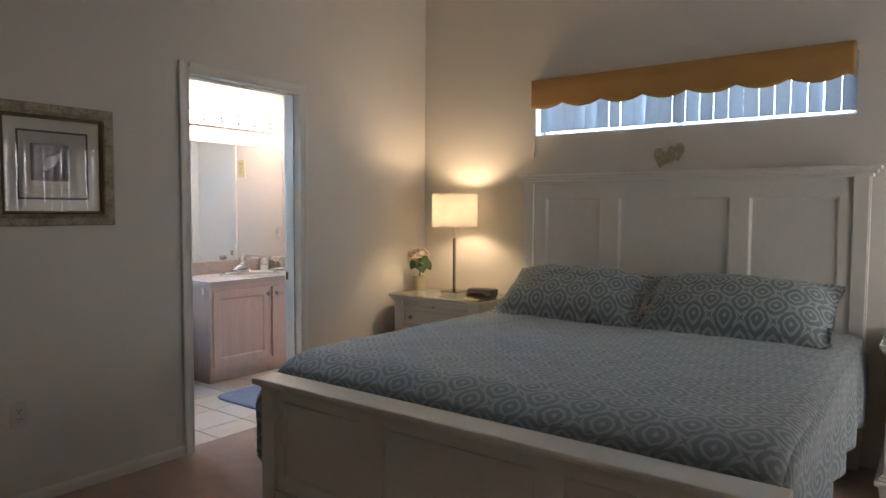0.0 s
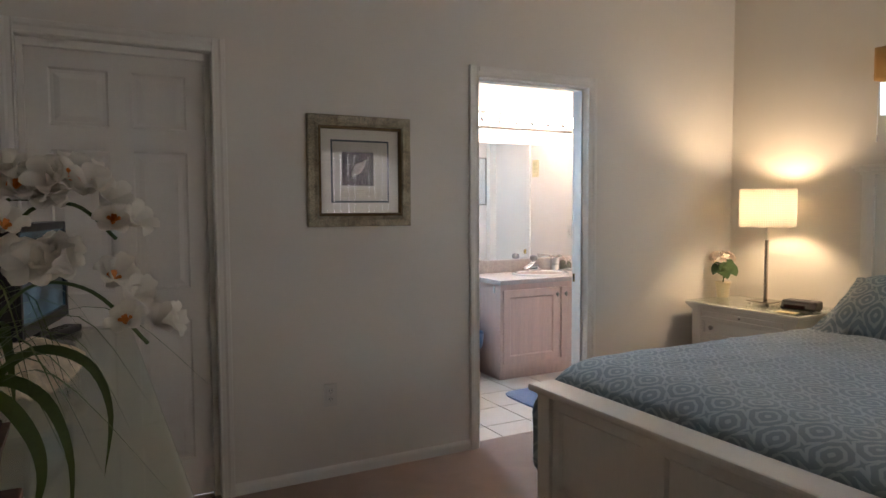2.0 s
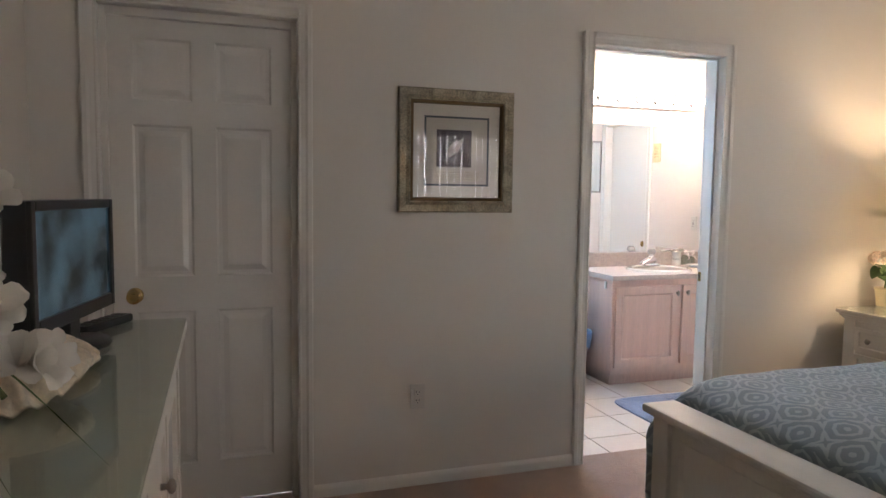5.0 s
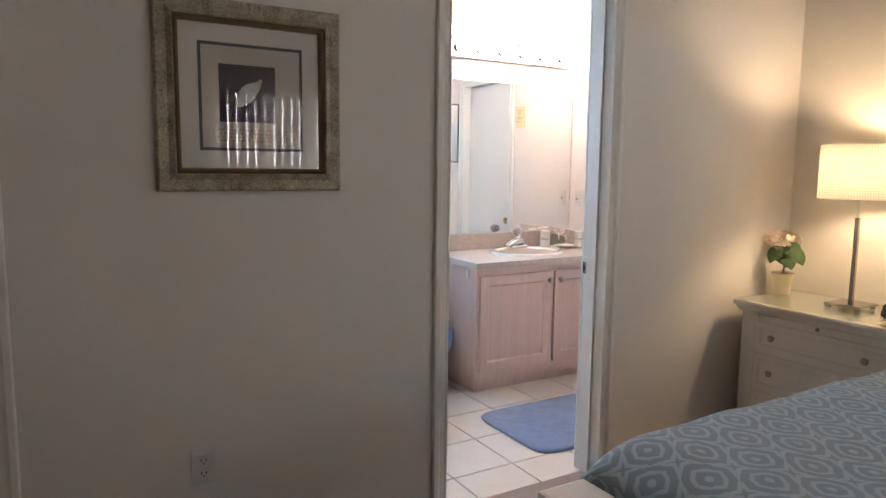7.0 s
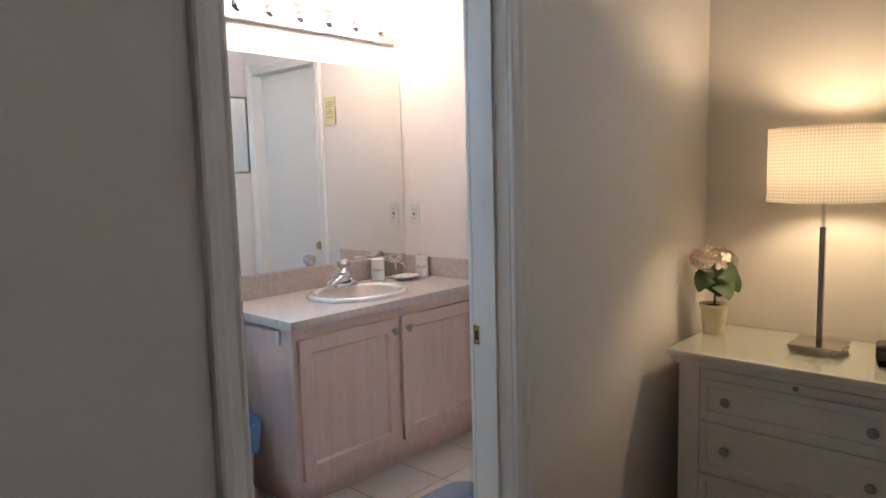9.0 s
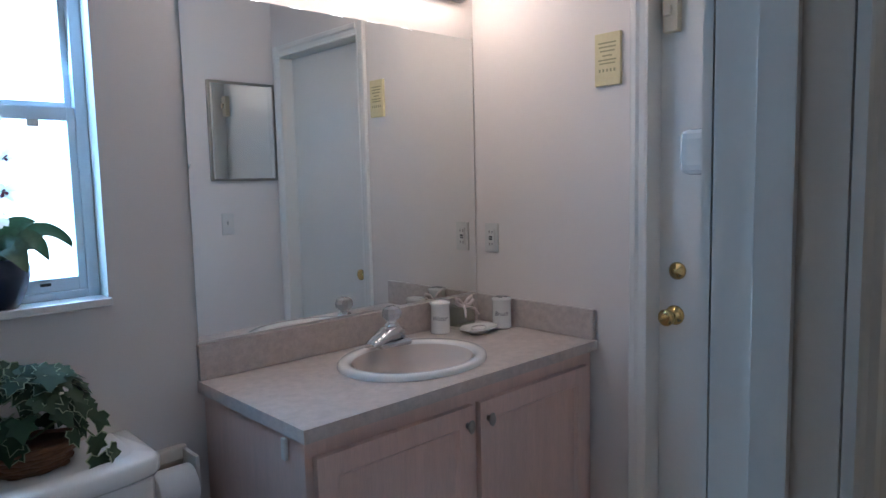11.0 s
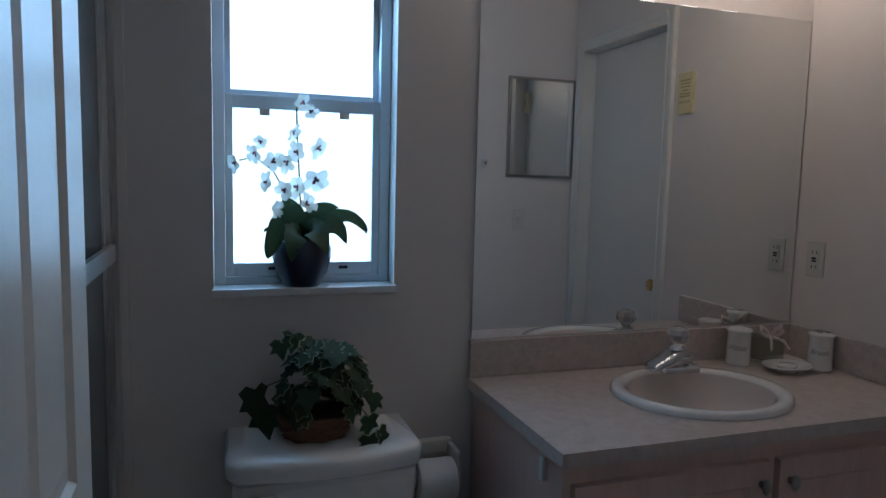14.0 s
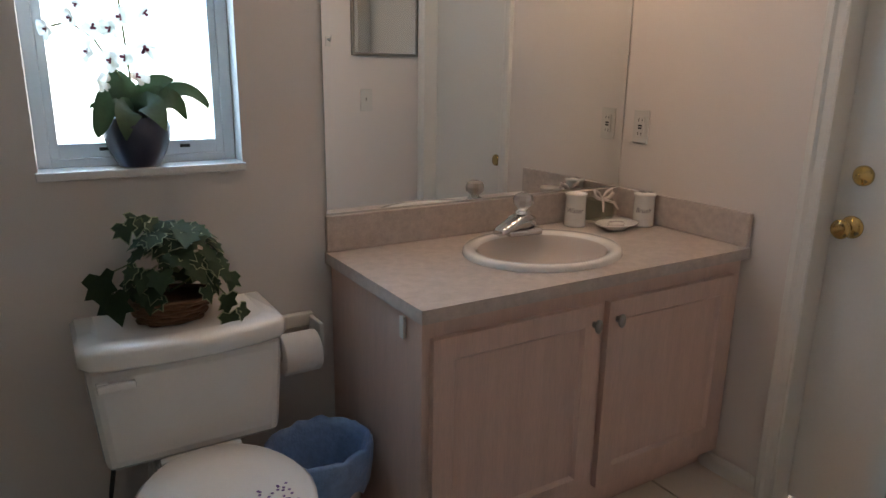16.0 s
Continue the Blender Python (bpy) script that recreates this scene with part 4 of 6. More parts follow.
# ---- bathroom: window ----
win = thing("window_bath", (0, 0, 0), "white double-hung window with bright frosted panes", "window", kind="structure")
part("sill", boxes((WX0 - 0.006, WX1 + 0.006, 1.682, 1.775, WZ0 - 0.020, WZ0 + 0.002, 0.004)), MARBLE, win, "marble sill slab")
fy0, fy1 = 1.765, 1.805
part("frame", boxes((WX0 + 0.001, WX0 + 0.030, fy0, fy1, WZ0, WZ1), (WX1 - 0.030, WX1 - 0.001, fy0, fy1, WZ0, WZ1), (WX0 + 0.030, WX1 - 0.030, fy0, fy1, WZ1 - 0.03, WZ1 - 0.001), (WX0 + 0.030, WX1 - 0.030, fy0, fy1, WZ0 + 0.002, WZ0 + 0.022), b=0.002), VINYL, win)
part("lower_sash", boxes((WX0 + 0.0305, WX0 + 0.050, fy0 + 0.004, fy1 - 0.014, WZ0 + 0.023, 1.575, 0.002), (WX1 - 0.050, WX1 - 0.0305, fy0 + 0.004, fy1 - 0.014, WZ0 + 0.023, 1.575, 0.002), (WX0 + 0.050, WX1 - 0.050, fy0 + 0.004, fy1 - 0.014, WZ0 + 0.023, WZ0 + 0.058, 0.002), (WX0 + 0.050, WX1 - 0.050, fy0 + 0.004, fy1 - 0.014, 1.540, 1.575, 0.002)), VINYL, win)
part("upper_sash", boxes((WX0 + 0.0305, WX0 + 0.046, fy1 - 0.012, fy1 - 0.002, 1.55, WZ1 - 0.031, 0.001), (WX1 - 0.046, WX1 - 0.0305, fy1 - 0.012, fy1 - 0.002, 1.55, WZ1 - 0.031, 0.001), (WX0 + 0.046, WX1 - 0.046, fy1 - 0.012, fy1 - 0.002, 1.55, 1.590, 0.001)), VINYL, win)
for x in (WX0 + 0.13, WX1 - 0.13):
    part("sash_lock", boxes((x - 0.014, x + 0.014, fy0 - 0.004, fy0 + 0.004, 1.522, 1.541, 0.002)), METAL, win)
for x in (WX0 + 0.15, WX1 - 0.13):
    part("lift_tab", boxes((x - 0.012, x + 0.012, fy0 - 0.006, fy0 + 0.004, WZ0 + 0.040, WZ0 + 0.048, 0.001)), BLACK, win)
for z0, z1, y in ((WZ0 + 0.058, 1.540, fy0 + 0.012), (1.590, WZ1 - 0.031, fy1 - 0.008)):
    pn = part("pane", boxes((WX0 + 0.047, WX1 - 0.047, y, y + 0.003, z0, z1)), sheet_glass("window_glass", (0.97, 1.0, 1.0)), win)
    pn.visible_shadow = False
tagged(mesh_ob("backdrop_bath", boxes((-1.5, 2.5, 3.4, 3.42, -0.1, 4.0)), OUTSIDE), "bright hazy daylight outside", "daylight", kind="structure")

# ---- bathroom: toilet ----
wc = thing("toilet", (0.432, 0, 0), "white porcelain toilet with its lid down", "toilet")
tk = bmesh.new()
box(tk, -0.226, 0.226, 1.460, 1.675, 0.405, 0.666, 0.028, 3)
for v in tk.verts:
    k = 1 - 0.075 * (0.666 - v.co.z) / 0.20
    v.co.x *= k
    v.co.y -= 0.022 * max(0, 1 - (v.co.x / 0.24) ** 2) if v.co.y < 1.55 else 0
part("tank", tk, PORC, wc)
ld = bmesh.new()
for k in range(1):
    n = 24
    prof = [(0.004, 0.667), (0.0, 0.674), (0.0, 0.705), (0.010, 0.717), (0.05, 0.721)]
    def outline(inset):
        pts = []
        for i in range(n + 1):
            x = -0.236 + inset + (0.472 - 2 * inset) * i / n
            e = min(1.0, (1 - abs(x) / (0.236 - inset + 1e-6)) / 0.08) if abs(x) < 0.236 - inset else 0
            pts.append((x, 1.452 + inset - 0.040 * (1 - (x / 0.243) ** 2) + 0.022 * (1 - e) ** 2))
        return pts + [(0.236 - inset, 1.684 - inset * 0.3), (-0.236 + inset, 1.684 - inset * 0.3)]
    rings = [[ld.verts.new((x, y, z)) for x, y in outline(o)] for o, z in prof]
    m = len(rings[0])
    for a, b_ in zip(rings, rings[1:]):
        for i in range(m):
            ld.faces.new((a[i], a[(i + 1) % m], b_[(i + 1) % m], b_[i])).smooth = True
    ld.faces.new(rings[-1])
    ld.faces.new(rings[0][::-1])
    bmesh.ops.recalc_face_normals(ld, faces=ld.faces)
part("tank_lid", ld, PORC, wc)
part("flush_lever", boxes((-0.205, -0.125, 1.425, 1.440, 0.618, 0.638, 0.006), (-0.205, -0.180, 1.440, 1.462, 0.618, 0.638, 0.003)), PORC, wc, "white flush lever")


def egg(z_r, n=36, cy=1.19):
    """A body of egg-shaped rings: (z, half width, half length, shift)."""
    bm = bmesh.new()
    rings = []
    for z, a, b_, sh in z_r:
        ring = []
        for i in range(n):
            t = 2 * math.pi * i / n
            s = math.sin(t)
            ring.append(bm.verts.new((a * math.cos(t) * (1 - 0.10 * max(0, -s)), cy + sh + b_ * s, z)))
        rings.append(ring)
    for a, c in zip(rings, rings[1:]):
        for i in range(n):
            bm.faces.new((a[i], a[(i + 1) % n], c[(i + 1) % n], c[i])).smooth = True
    bm.faces.new(rings[0][::-1])
    bm.faces.new(rings[-1])
    bmesh.ops.recalc_face_normals(bm, faces=bm.faces)
    return bm


part("bowl", egg([(0, 0.12, 0.25, 0.08), (0.02, 0.12, 0.25, 0.08), (0.12, 0.10, 0.20, 0.10), (0.24, 0.14, 0.23, 0.04), (0.34, 0.178, 0.25, 0.0), (0.385, 0.185, 0.255, 0), (0.395, 0.180, 0.25, 0)]), PORC, wc)
part("neck", boxes((-0.105, 0.105, 1.38, 1.62, 0.18, 0.404, 0.02)), PORC, wc)
part("seat", egg([(0.398, 0.180, 0.235, -0.01), (0.402, 0.188, 0.245, -0.01), (0.412, 0.188, 0.245, -0.01), (0.415, 0.182, 0.238, -0.01)]), PORC, wc)
part("seat_lid", egg([(0.417, 0.180, 0.238, -0.01), (0.420, 0.188, 0.245, -0.01), (0.430, 0.188, 0.245, -0.01), (0.440, 0.176, 0.230, -0.01), (0.444, 0.12, 0.16, -0.01)]), PORC, wc)
for s in (-0.075, 0.075):
    part("hinge", boxes((s - 0.02, s + 0.02, 1.405, 1.430, 0.398, 0.428, 0.006)), PORC, wc)
VIOLET = mat("violet_print", (0.18, 0.10, 0.26), 0.7)
dots = bmesh.new()
rs = random.Random(4)
for k in range(90):
    x, y = rs.uniform(-0.13, 0.13), rs.uniform(1.03, 1.17)
    d = lathe([(0, 0.4455), (0.0035, 0.4455), (0.0035, 0.4462), (0, 0.4462)], 6)
    d.transform(pose(x, y, 0))
    join(dots, d)
tagged(part("printed_speckle", dots, VIOLET, wc, "scattered small violet print on the lid"), kind="stuff")
part("supply_hose", tube([(-0.175, 1.60, 0.430), (-0.178, 1.60, 0.36), (-0.195, 1.61, 0.26), (-0.200, 1.64, 0.18), (-0.190, 1.695, 0.16)], 0.006), BLACK, wc, "black supply hose")

tp = thing("toilet_paper_holder", (0, 0, 0), "cream toilet paper holder with a white roll", "paper holder")
part("bracket", boxes((0.670, 0.818, 1.670, 1.699, 0.590, 0.630, 0.006), (0.672, 0.688, 1.590, 1.675, 0.535, 0.620, 0.006), (0.802, 0.816, 1.585, 1.675, 0.525, 0.625, 0.006)), PLATE, tp)
rl = lathe([(0.018, 0.0), (0.056, 0.0), (0.058, 0.003), (0.058, 0.102), (0.056, 0.105), (0.018, 0.105), (0.018, 0.0)], 32)
rl.transform(pose(0.692, 1.605, 0.545, 0, 90))
part("paper_roll", rl, mat("toilet_tissue", (0.80, 0.77, 0.74), 0.95, vary=0.03, fine=300, bump=0.3), tp, "white paper roll")

bin_ = thing("waste_bin", (0.722, 1.405, 0), "white waste bin lined with a blue bag", "waste bin")
part("bin_body", lathe([(0, 0), (0.090, 0), (0.095, 0.01), (0.118, 0.30), (0.121, 0.305), (0.119, 0.305), (0.116, 0.30), (0.092, 0.02), (0, 0.02)], 32, 1.0, 0.88), PORC, bin_)
bg = bmesh.new()
rings = []
for z, r in ((0.04, 0.05), (0.06, 0.075), (0.2, 0.092), (0.30, 0.104), (0.355, 0.126), (0.376, 0.136), (0.366, 0.145), (0.335, 0.143), (0.295, 0.139), (0.255, 0.134)):
    ring = []
    for i in range(48):
        a = 2 * math.pi * i / 48
        k = r + (0.005 if r > 0.11 else 0.004) * noise.noise((math.cos(a) * 3, math.sin(a) * 3, z * 9)) + 0.0022 * abs(math.sin(a * 9 + 2.5 * math.sin(a * 2) + z * 14))
        zz = z + (0.03 * noise.noise((math.cos(a) * 3, math.sin(a) * 3, 5)) if z < 0.3 and r > 0.11 else 0) + (0.012 * noise.noise((math.cos(a) * 5, math.sin(a) * 5, 9)) if z > 0.31 else 0)
        ring.append(bg.verts.new((k * math.cos(a), 0.88 * k * math.sin(a), zz)))
    rings.append(ring)
for a, b_ in zip(rings, rings[1:]):
    for i in range(48):
        bg.faces.new((a[i], a[(i + 1) % 48], b_[(i + 1) % 48], b_[i])).smooth = True
part("bin_bag", bg, mat("blue_bin_bag", (0.17, 0.29, 0.50), 0.28, vary=0.2, scale=14, fine=60, bump=0.6, dist=0.006), bin_, "crumpled blue plastic bag")

# ---- bathroom: shower ----
sh = thing("shower_enclosure", (-0.075, 0, 0), "sliding glass shower doors in aluminium frames over a tub", "shower")
part("tub", boxes((-0.670, -0.62, 0.135, 1.695, 0, 0.42, 0.01), (-0.06, 0.012, 0.135, 1.695, 0, 0.42, 0.01), (-0.62, -0.06, 0.135, 0.20, 0, 0.42, 0.01), (-0.62, -0.06, 1.62, 1.695, 0, 0.42, 0.01), (-0.62, -0.06, 0.20, 1.62, 0, 0.12)), PORC, sh)
part("wall_channel", boxes((-0.020, 0.020, 1.668, 1.698, 0.421, 1.93, 0.002)), METAL, sh)
part("wall_channel", boxes((-0.020, 0.020, 0.133, 0.160, 0.421, 1.93, 0.002)), METAL, sh)
part("head_track", boxes((-0.022, 0.022, 0.133, 1.698, 1.931, 1.975, 0.003)), METAL, sh)
part("sill_track", boxes((-0.022, 0.022, 0.133, 1.698, 0.421, 0.450, 0.003)), METAL, sh)
for x, y0, y1 in ((0.004, 0.90, 1.664), (-0.012, 0.165, 0.96)):
    dr = part("glass_panel", boxes((x - 0.002, x + 0.002, y0 + 0.02, y1 - 0.02, 0.47, 1.91)), glass("obscure_glass", (0.75, 0.80, 0.80), 0.25), sh, "obscure glass panel")
    part("panel_frame", boxes((x - 0.007, x + 0.007, y0, y0 + 0.022, 0.451, 1.93, 0.001), (x - 0.007, x + 0.007, y1 - 0.022, y1, 0.451, 1.93, 0.001), (x - 0.007, x + 0.007, y0 + 0.022, y1 - 0.022, 0.451, 0.475), (x - 0.007, x + 0.007, y0 + 0.022, y1 - 0.022, 1.905, 1.93)), METAL, dr)
part("towel_bar", boxes((0.022, 0.036, 0.93, 1.630, 1.160, 1.200, 0.003), (0.011, 0.024, 0.94, 0.965, 1.165, 1.195), (0.011, 0.024, 1.60, 1.625, 1.165, 1.195)), METAL, sh, "flat aluminium towel bar")
setting("trim_shower", boxes((-0.042, -0.020, 1.690, 1.699, 0.0, 2.0, 0.002)), BWALL, "narrow painted trim strip beside the shower", "trim")

# ---- bathroom: rug ----
rg = bmesh.new()
n = 64
rings = []
for o, z in ((0.006, 0.0), (0.0, 0.008), (0.006, 0.016), (0.03, 0.018)):
    ring = []
    for i in range(n):
        a = 2 * math.pi * i / n
        c, s = math.cos(a), math.sin(a)
        hx, hy, p = 0.42 - o, 0.300 - o, 0.26
        ring.append(rg.verts.new((1.125 + hx * math.copysign(abs(c) ** p, c), 0.578 + hy * math.copysign(abs(s) ** p, s), z)))
    rings.append(ring)
for a, b_ in zip(rings, rings[1:]):
    for i in range(n):
        rg.faces.new((a[i], a[(i + 1) % n], b_[(i + 1) % n], b_[i])).smooth = True
rg.faces.new(rings[-1])
bmesh.ops.recalc_face_normals(rg, faces=rg.faces)
tagged(mesh_ob("bath_rug", rg, RUG), "blue pile bath rug on the tile floor", "rug")


# ---- leaves and flowers ----
LEAF = mat("dark_green_leaf", (0.030, 0.075, 0.032), 0.5, vary=0.3, scale=12, fine=90, bump=0.15)
ROUNDLEAF = mat("hydrangea_leaf", (0.055, 0.105, 0.035), 0.55, vary=0.35, scale=18, fine=110, bump=0.25)
STRAP = mat("strap_leaf", (0.062, 0.092, 0.024), 0.40, vary=0.3, scale=14, fine=160, bump=0.1)
IVY = mat("ivy_leaf", (0.016, 0.042, 0.012), 0.75, vary=0.35, scale=25, fine=120, bump=0.2)
IVYRIM = mat("ivy_margin", (0.34, 0.38, 0.24), 0.7, vary=0.15, scale=30)
STEM = mat("green_stem", (0.10, 0.14, 0.05), 0.6, vary=0.2)
PETAL = mat("white_petal", (0.88, 0.85, 0.77), 0.55, vary=0.05, scale=20, fine=200, bump=0.1)
def backlit(m, color, fac):
    """Lets light through a thin petal or leaf."""
    nt = m.node_tree
    tr, mx = nt.nodes.new("ShaderNodeBsdfTranslucent"), node(nt, "ShaderNodeMixShader", Fac=fac)
    tr.inputs["Color"].default_value = (*color, 1)
    nt.links.new(nt.nodes["Principled BSDF"].outputs[0], mx.inputs[1])
    nt.links.new(tr.outputs[0], mx.inputs[2])
    nt.links.new(mx.outputs[0], nt.nodes["Material Output"].inputs[0])


backlit(PETAL, (0.80, 0.78, 0.72), 0.35)
backlit(LEAF, (0.05, 0.12, 0.04), 0.03)
backlit(STRAP, (0.14, 0.22, 0.05), 0.25)
THROAT = mat("orange_throat", (0.75, 0.26, 0.05), 0.6, vary=0.2)
MAROON = mat("maroon_lip", (0.20, 0.015, 0.05), 0.5, vary=0.2)
PINKPETAL = mat("pink_hydrangea", (0.78, 0.64, 0.53), 0.6, vary=0.35, scale=60)
SOIL = mat("soil_moss", (0.06, 0.045, 0.03), 0.95, vary=0.4, fine=120, bump=1.0, dist=0.01)


def curve_through(pts, n):
    """Evenly stepped points on a smooth line through the given ones."""
    P = [Vector(p) for p in pts]
    out = []
    for j in range(n + 1):
        k = j / n * (len(P) - 1)
        i = min(int(k), len(P) - 2)
        f = k - i
        a, b_, p0, p1 = P[max(i - 1, 0)], P[min(i + 2, len(P) - 1)], P[i], P[i + 1]
        out.append(0.5 * ((2 * p0) + (p1 - a) * f + (2 * a - 5 * p0 + 4 * p1 - b_) * f * f + (3 * p0 - a - 3 * p1 + b_) * f ** 3))
    return out


def blade(pts, width, fold=0.15, n=10, tip=1.0, face=(0, 0, 1)):
    """A leaf along a bent line of points, creased along its middle."""
    bm = bmesh.new()
    P = [Vector(p) for p in pts]

    def at(u):
        k = u * (len(P) - 1)
        i = min(int(k), len(P) - 2)
        f = k - i
        a, b_ = P[max(i - 1, 0)], P[min(i + 2, len(P) - 1)]
        p0, p1 = P[i], P[i + 1]
        return 0.5 * ((2 * p0) + (p1 - a) * f + (2 * a - 5 * p0 + 4 * p1 - b_) * f * f + (3 * p0 - a - 3 * p1 + b_) * f ** 3)
    rows = []
    for i in range(n + 1):
        u = i / n
        p = at(u)
        d = (at(min(u + 0.02, 1)) - at(max(u - 0.02, 0))).normalized()
        side = d.cross(Vector(face))
        side = side.normalized() if side.length > 0.05 else Vector((1, 0, 0))
        up = side.cross(d).normalized()
        w = width * max(math.sin(math.pi * min(1, 0.12 + 0.88 * u) ** tip), 0.03)
        rows.append([bm.verts.new(p - side * w + up * w * fold), bm.verts.new(p), bm.verts.new(p + side * w + up * w * fold)])
    for a, b_ in zip(rows, rows[1:]):
        for k in range(2):
            bm.faces.new((a[k], a[k + 1], b_[k + 1], b_[k])).smooth = True
    bmesh.ops.recalc_face_normals(bm, faces=bm.faces)
    return bm


def bloom(p, facing, r, petals, cup_, seed):
    """A flower of petals round its axis: returns the petals' mesh."""
    rr = random.Random(seed)
    bm = bmesh.new()
    q = Vector((0, 0, 1)).rotation_difference(Vector(facing).normalized()).to_matrix().to_4x4()
    for k in range(petals):
        a = 2 * math.pi * (k + rr.uniform(-0.15, 0.15)) / petals
        c, s = math.cos(a), math.sin(a)
        l = r * rr.uniform(0.85, 1.1)
        line = [(0, 0, 0), (0.45 * l * c, 0.45 * l * s, cup_ * l * 0.6), (0.8 * l * c, 0.8 * l * s, cup_ * l * 0.9), (l * c, l * s, cup_ * l * rr.uniform(0.6, 1.0))]
        join(bm, blade(line, r * 0.40, 0.25, 6, 1.2), Matrix.Translation(p) @ q)
    return bm


# ---- dresser ----
DRX, DY0, DY1, DZ = -1.813, -2.62, -0.93, 1.00
dres = thing("dresser", (XL + 0.015, DY0, 0), "long white painted dresser under a glass sheet", "dresser")
dd, dl_ = DRX - XL - 0.015, DY1 - DY0
part("top", boxes((0, dd, 0, dl_, DZ - 0.030, DZ - 0.006, 0.006), (0, dd - 0.012, 0.012, dl_ - 0.012, DZ - 0.055, DZ - 0.030, 0.006)), WHITEW, dres)
part("glass_top", boxes((0.002, dd - 0.002, 0.002, dl_ - 0.002, DZ - 0.0055, DZ, 0.001)), GREENGLASS, dres, "clear glass sheet").visible_shadow = False
part("carcass", boxes((0.0, dd - 0.045, 0.03, dl_ - 0.03, 0.10, DZ - 0.055)), WHITEW, dres)
part("base_moulding", boxes((0.0, dd - 0.018, 0.015, dl_ - 0.015, 0.09, 0.13, 0.006)), WHITEW, dres)
for x in (0.03, dd - 0.08):
    for y in (0.03, dl_ - 0.085):
        part("foot", boxes((x, x + 0.055, y, y + 0.055, 0, 0.09, 0.008)), WHITEW, dres)
for y in (0.028, dl_ - 0.073):
    part("corner_post", boxes((dd - 0.060, dd - 0.022, y, y + 0.045, 0.13, DZ - 0.055, 0.003)), WHITEW, dres)
GREYP = mat("grey_panel", (0.42, 0.41, 0.38), 0.3, vary=0.06)
for y0 in (dl_ - 0.44, 0.08):
    f = panelled(0.36, 0.74, 0.02, [(0.055, 0.055, 0.305, 0.685)], depth=0.010, slope=0.014, both=False, raised=False)
    f.transform(pose(dd - 0.036, y0, 0.14, 0, 0, 90))
    cd_ = part("cabinet_door", f, WHITEW, dres)
    part("door_panel", boxes((dd - 0.0365, dd - 0.0345, y0 + 0.071, y0 + 0.289, 0.212, 0.808)), GREYP, cd_, "grey inset panel")
for c in range(2):
    y0, w = 0.455 + c * (dl_ - 0.91) / 2, (dl_ - 0.91) / 2 - 0.012
    for r, z in enumerate((0.14, 0.39, 0.64)):
        f = panelled(w, 0.235, 0.02, [(0.03, 0.03, w - 0.03, 0.205)], depth=0.007, slope=0.012, both=False, raised=False)
        f.transform(pose(dd - 0.036, y0, z, 0, 0, 90))
        dr = part("drawer", f, WHITEW, dres)
        for y in (0.10, w - 0.10):
            kn = lathe([(0, 0), (0.007, 0), (0.006, 0.012), (0.014, 0.016), (0.016, 0.022), (0.011, 0.028), (0, 0.030)], 14)
            kn.transform(pose(dd - 0.030, y0 + y, z + 0.118, 0, 90))
            part("knob", kn, PEWTER, dr, "round pewter knob")

def clipped(y0, y1, z0, z1, cut, x):
    """Corners of a panel whose upper corners are cut off."""
    return [Vector((x, y, z)) for y, z in ((y0, z0), (y1, z0), (y1, z1 - cut), (y1 - cut, z1), (y0 + cut, z1), (y0, z1 - cut))]


def ring_slab(rings):
    """A closed band through rings of corners; each ring has the same count."""
    bm = bmesh.new()
    L = [[bm.verts.new(p) for p in r] for r in rings]
    n = len(L[0])
    for a, b_ in zip(L, L[1:] + L[:1]):
        for i in range(n):
            bm.faces.new((a[i], a[(i + 1) % n], b_[(i + 1) % n], b_[i]))
    bmesh.ops.recalc_face_normals(bm, faces=bm.faces)
    return bm


def plate(corners, depth):
    bm = bmesh.new()
    f = bm.faces.new([bm.verts.new(p) for p in corners])
    g = bmesh.ops.extrude_face_region(bm, geom=[f])
    bmesh.ops.translate(bm, verts=[v for v in g["geom"] if isinstance(v, bmesh.types.BMVert)], vec=(depth, 0, 0))
    bmesh.ops.recalc_face_normals(bm, faces=bm.faces)
    return bm


dm = thing("dresser_mirror", (0, 0, 0), "white-framed mirror with clipped corners standing on the dresser", "mirror")
mx0, my0, my1, mz0, mz1 = XL + 0.012, -1.825, -0.850, DZ + 0.001, 2.10
part("backing", plate(clipped(my0 + 0.01, my1 - 0.01, mz0 + 0.01, mz1 - 0.01, 0.15, mx0), 0.012), DARK, dm)
part("mirror_glass", plate(clipped(my0 + 0.08, my1 - 0.08, mz0 + 0.08, mz1 - 0.08, 0.12, mx0 + 0.0125), 0.004), MIRROR, dm)


def mirror_ring(o, x):
    return clipped(my0 + o, my1 - o, mz0 + o, mz1 - o, 0.155 - 0.59 * o, mx0 + x)


part("frame", ring_slab([mirror_ring(0, 0.0), mirror_ring(0, 0.034), mirror_ring(0.008, 0.042), mirror_ring(0.030, 0.038), mirror_ring(0.040, 0.046), mirror_ring(0.056, 0.046), mirror_ring(0.068, 0.034), mirror_ring(0.090, 0.028), mirror_ring(0.090, 0.017), mirror_ring(0.011, 0.0165)]), WHITEW, dm)

